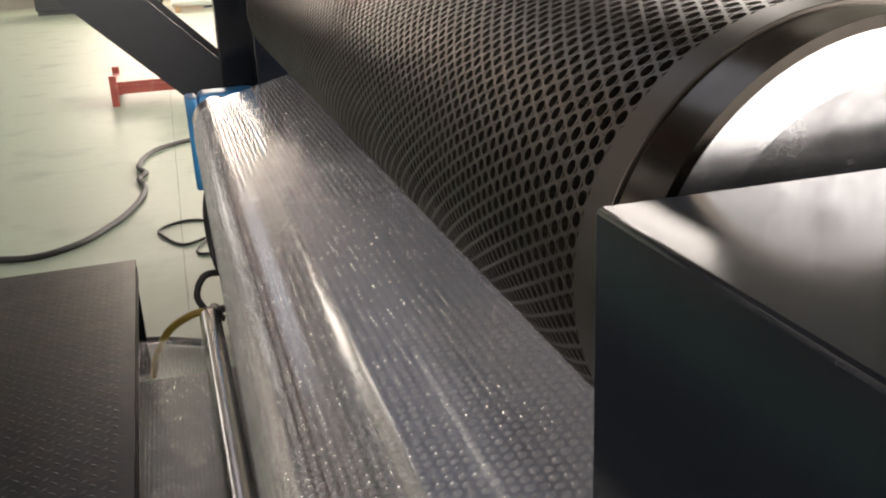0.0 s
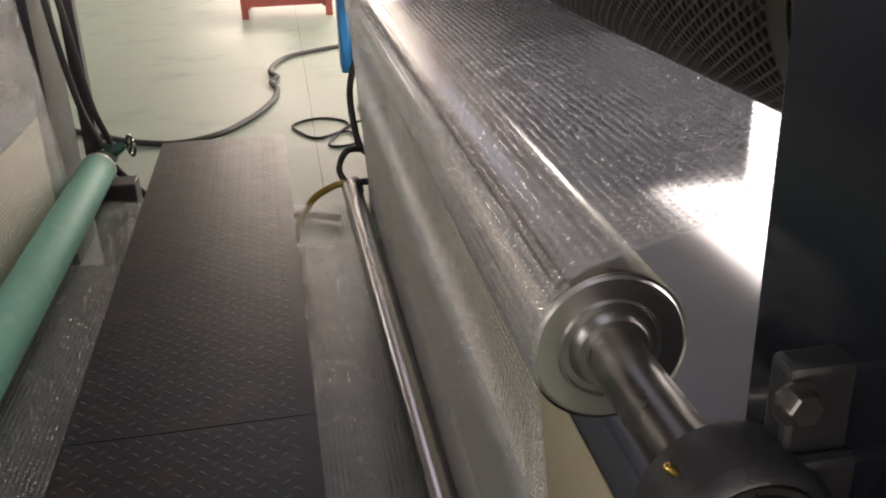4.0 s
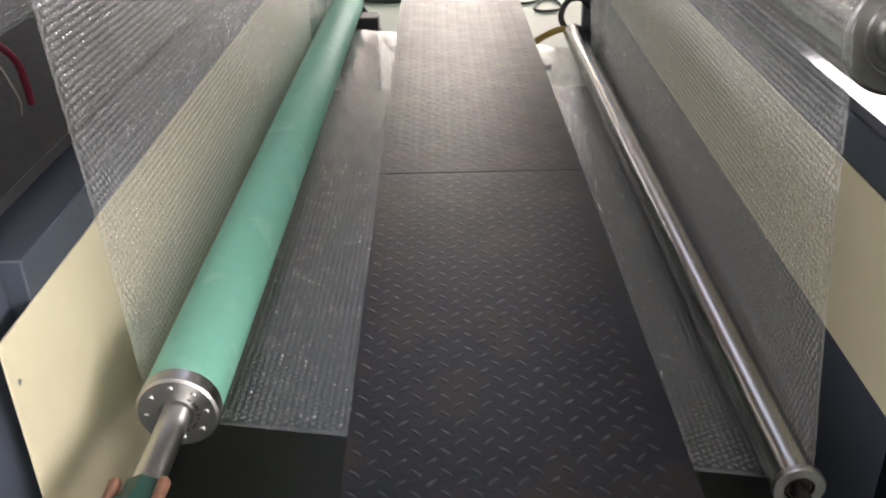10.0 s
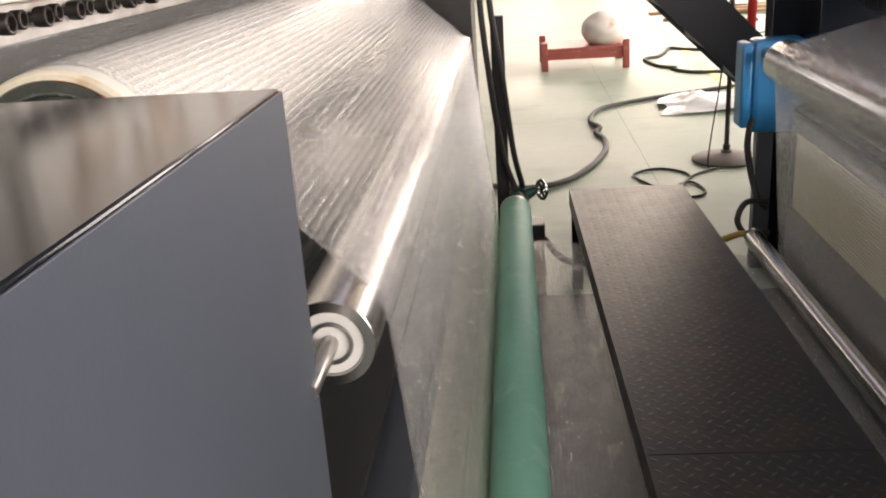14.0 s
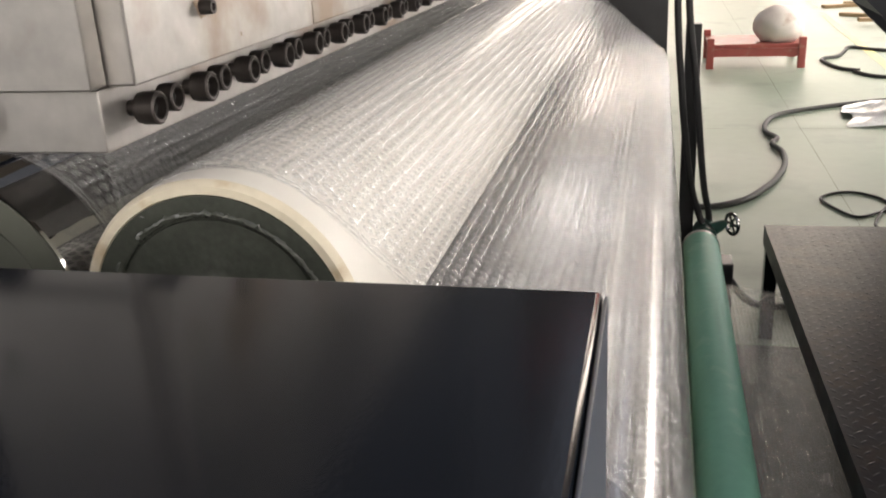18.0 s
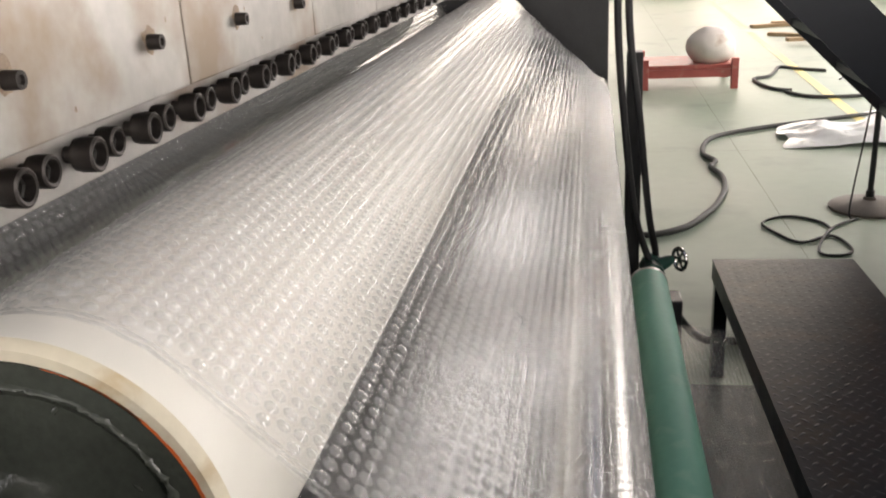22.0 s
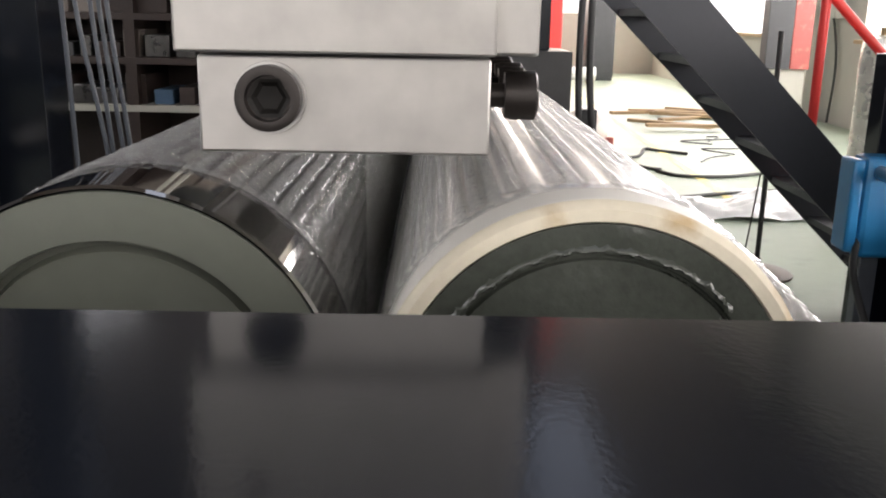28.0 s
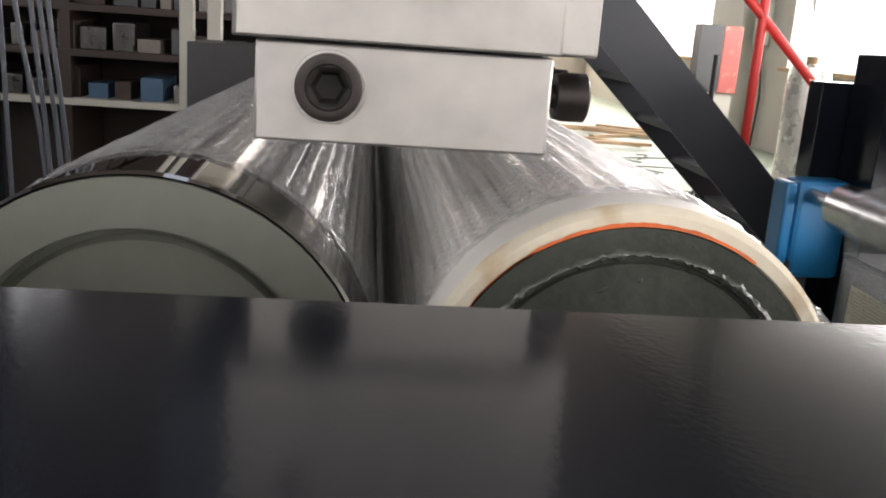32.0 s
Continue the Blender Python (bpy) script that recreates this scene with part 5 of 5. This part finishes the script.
for k in range(4):
    x, y = rnd.uniform(1.3, 2.0), rnd.uniform(8.0, 9.6)
    hose("scrap_wire", "dark scrap wire lying on the floor", [(x, y, 0.01), (x + rnd.uniform(-0.3, 0.3), y + rnd.uniform(0.1, 0.4), 0.02), (x + rnd.uniform(-0.1, 0.5), y + rnd.uniform(0.3, 0.7), 0.01)], 0.007, M_CABLE, "wire", 5)

# red machine far down the hall
for x, w, mat, lab in ((0.77, 0.29, M_REDBRIGHT, "red painted machine cabinet at the far wall"), (1.42, 0.20, M_REDBRIGHT, "narrow red painted machine cabinet at the far wall"), (-0.55, 0.18, M_RED, "dark red machine cabinet at the far wall"), (2.45, 0.3, M_DARKCAB, "dark machine cabinet at the far wall"), (-1.5, 0.6, M_DARKCAB, "dark machine cabinet at the far wall")):
    c = empty("machine_cabinet", lab, "cabinet", at=pose(x, 19.3, 0))
    part("body", box(-w, w, 0, 0.6, 0.08, 1.7, 0.01), mat, c)
    part("plinth", box(-w * 0.95, w * 0.95, 0.02, 0.58, 0.0, 0.079), M_DARKCAB, c)
    part("door", box(-w * 0.85, w * 0.85, -0.02, -0.001, 0.2, 1.6, 0.004), mat, c)

tagged(part("steel_column", box(1.06, 1.22, 18.6, 18.8, 0, HZ - 0.001, 0.004), M_GREYENAMEL), "blue grey steel column in front of the red machine", "column", kind="structure")
for k in range(6):
    tagged(part("machine_strut", tube([(-0.35 + 0.12 * k, 20.2, 0.0), (0.1 + 0.10 * k, 20.2, 1.6)], 0.03, 8, 2), M_DARKCAB), "dark machine strut before the far wall", "strut", "far struts")
crumpled("plastic_sheet", "grey crumpled plastic sheet heaped near the far wall", -0.3, 18.4, 0.5, 0.3, 0.35, 8.3, M_SACK, "plastic sheet")
# wall piers, switch boxes, fire hose box and a foil roll by the windows
for y in (3.6, 12.1):
    tagged(part("pier", box(HX1 - 0.22, HX1 - 0.001, y, y + 0.6, 0, HZ - 0.001), M_WALL), "cream painted hall pier between the windows", "column", kind="structure")
for y, z, h, mat in ((12.75, 1.45, 0.5, M_DARKCAB), (11.75, 1.35, 0.62, M_WALL), (13.05, 1.5, 0.42, M_WALL)):
    sb = empty("switch_box", "small switch box on the hall wall", "switch box", at=pose(HX1 - 0.002, y, z))
    part("body", box(-0.12, 0.0, -0.14, 0.14, 0.0, h, 0.006), mat, sb)
    part("cover", box(-0.128, -0.121, -0.12, 0.12, 0.02, h - 0.02, 0.003), mat, sb)
foil = empty("foil_roll", "upright roll wrapped in silvery plastic foil", "film roll", at=pose(2.06, 6.0, 0))
bm = lathe([(0.0, 0), (0.0, 0.15), (0.3, 0.158), (0.7, 0.15), (1.05, 0.155), (1.2, 0.14), (1.22, 0.05), (1.22, 0)], 40, m=pose(0, 0, 0, 90))
for v in bm.verts:
    k = noise.noise(Vector((v.co.x * 9, v.co.y * 9, v.co.z * 3)))
    v.co.x, v.co.y = v.co.x * (1 + 0.06 * k), v.co.y * (1 + 0.06 * k)
part("roll", bm, M_FOIL, foil, "wrinkled foil wrap", smooth=70)
part("core", lathe([(1.2, 0.038), (1.27, 0.038), (1.27, 0.03), (1.2, 0.03)], 20, m=pose(0, 0, 0, 90)), M_WOOD, foil, "cardboard core")
hose("wall_cable", "dark cable hanging on the hall wall", [(HX1 - 0.05, 12.0, 1.6), (HX1 - 0.04, 11.75, 1.2), (HX1 - 0.04, 11.6, 0.7), (HX1 - 0.05, 11.65, 0.02)], 0.016, M_CABLE, "cable")
fire_box = empty("hose_box", "red and grey hose box on the hall column", "box", at=pose(2.95, 10.0, 0.78))
part("body", box(-0.28, 0.0, 0.0, 0.2, 0.0, 0.75, 0.006), M_DARKCAB, fire_box, "grey side")
part("door", box(0.002, 0.22, 0.0, 0.2, 0.0, 0.75, 0.006), M_RED, fire_box, "red front")
part("stand", box(-0.25, 0.2, 0.05, 0.12, -0.78, -0.001), M_WALL, fire_box)

# dark shelf rack and mast behind the chromed roller
rack = empty("shelf_rack", "dark brown shelf rack filled with small goods", "shelf rack", at=pose(0, 4.0, 0))
part("back", box(-4.2, -1.5, 0.5, 0.52, 0.0, 2.4), M_RACK, rack)
for x in (-4.2, -3.3, -2.43, -1.55):
    part("upright", box(x, x + 0.05, 0.0, 0.5, 0.0, 2.4), M_RACK, rack)
for z in (0.86, 1.08, 1.28, 1.5, 1.75):
    part("shelf", box(-4.2, -1.5, -0.005, 0.5, z - 0.03, z), M_WALL if z < 1 else M_RACK, rack)
for z in (0.86, 1.08, 1.28, 1.5):
    x = -4.1
    while x < -1.65:
        w = rnd.uniform(0.05, 0.14)
        m = (M_BLUEDULL, M_RACK, M_DUSTYIRON, M_STEELDARK, M_DARKCAB)[rnd.choice((1, 1, 2, 2, 3, 3, 4))] if z > 0.9 else (M_BLUEDULL, M_STEELDARK, M_BLUEDULL, M_RACK)[rnd.randrange(4)]
        tagged(part("parts_bin", box(0, w, 0.05, 0.35, 0, rnd.uniform(0.06, 0.15), 0.004), m, at=pose(x, 4.0, z + 0.0005)), "small parts bin on the dark rack", "bin", "bins on the rack")
        x += w + rnd.uniform(0.01, 0.05)
mast = empty("mast", "charcoal steel mast beside the machine", "mast", at=pose(-2.40, 2.9, 0))
part("column", box(-0.095, 0.095, -0.1, 0.1, 0.012, 3.2, 0.004), M_CHARCOAL, mast)
part("foot_plate", box(-0.16, 0.16, -0.16, 0.16, 0.0, 0.012), M_CHARCOAL, mast)
part("cap", box(-0.10, 0.10, -0.105, 0.105, 3.2, 3.21), M_CHARCOAL, mast)
for x0, x1 in ((-2.184, -2.17), (-2.143, -2.06), (-2.093, -2.045), (-2.067, -2.01), (-2.041, -1.985)):
    tagged(part("conduit", tube([(x0 - 0.05, 2.7, 2.3), (x0, 2.7, 1.36), (x1, 2.7, 0.75), (x1 + 0.02, 2.7, 0.0)], 0.0075, 10, 6), M_GREYENAMEL), "grey conduit pipe running down behind the roller", "pipe", "conduit pipes")
for x in (-1.80, -1.69):
    tagged(part("post", box(x, x + 0.055, 3.5, 3.55, 0, 2.6, 0.004), M_WALL), "beige steel post beside the shelf rack", "post", "beige posts")


def motions():
    """Keys of what turns and runs: the rubber roller turns once in about eight seconds, the rest goes at the film's speed."""
    speed = 43.75 * ER
    for ob, r, sign in ((roller_e, ER, -1), (roller_f, FR, 1), (roller_d, DR, -1), (roller_c, CR, 1), (roller_b, BR, 1), (roller_a, AR, -1), (drum, GR, 1)):
        p = ob.location.copy()
        lean = pose(0, 0, 0, 0, 0, 0.7 if ob is roller_b else 0)
        walk(ob, [(k * 0.4, pose(p.x, p.y, p.z) @ lean @ pose(0, 0, 0, 0, sign * (speed / r * k * 0.4) + E_START * (ob is roller_e), 0)) for k in range(81)])
    # distances along the way at which a strip gets a key: dense on the arcs, few on the runs
    stops, at = [], 0.0
    for seg in LINE:
        if seg[0] == "line":
            n = max(3, int(seg[3] / 0.12))
            stops += [at + seg[3] * k / n for k in range(n)]
        else:
            n = max(2, int(abs(seg[5] - seg[4]) / 0.3))
            stops += [at + seg[3] * k / n for k in range(n)]
        at += seg[3]
    for ob, d0 in strips:
        d1 = d0 + FILM_SPEED * 32.0
        rows = [(0.0, strip_pose(max(d0, 0)))]
        for s in stops:
            t = round((s - d0) / FILM_SPEED * FPS) / FPS
            if 0.06 < t < 31.94 and s > 0 and t - rows[-1][0] > 0.05:
                rows.append((t, strip_pose(d0 + FILM_SPEED * t)))
        rows.append((32.0, strip_pose(d1)))
        walk(ob, rows)


motions()
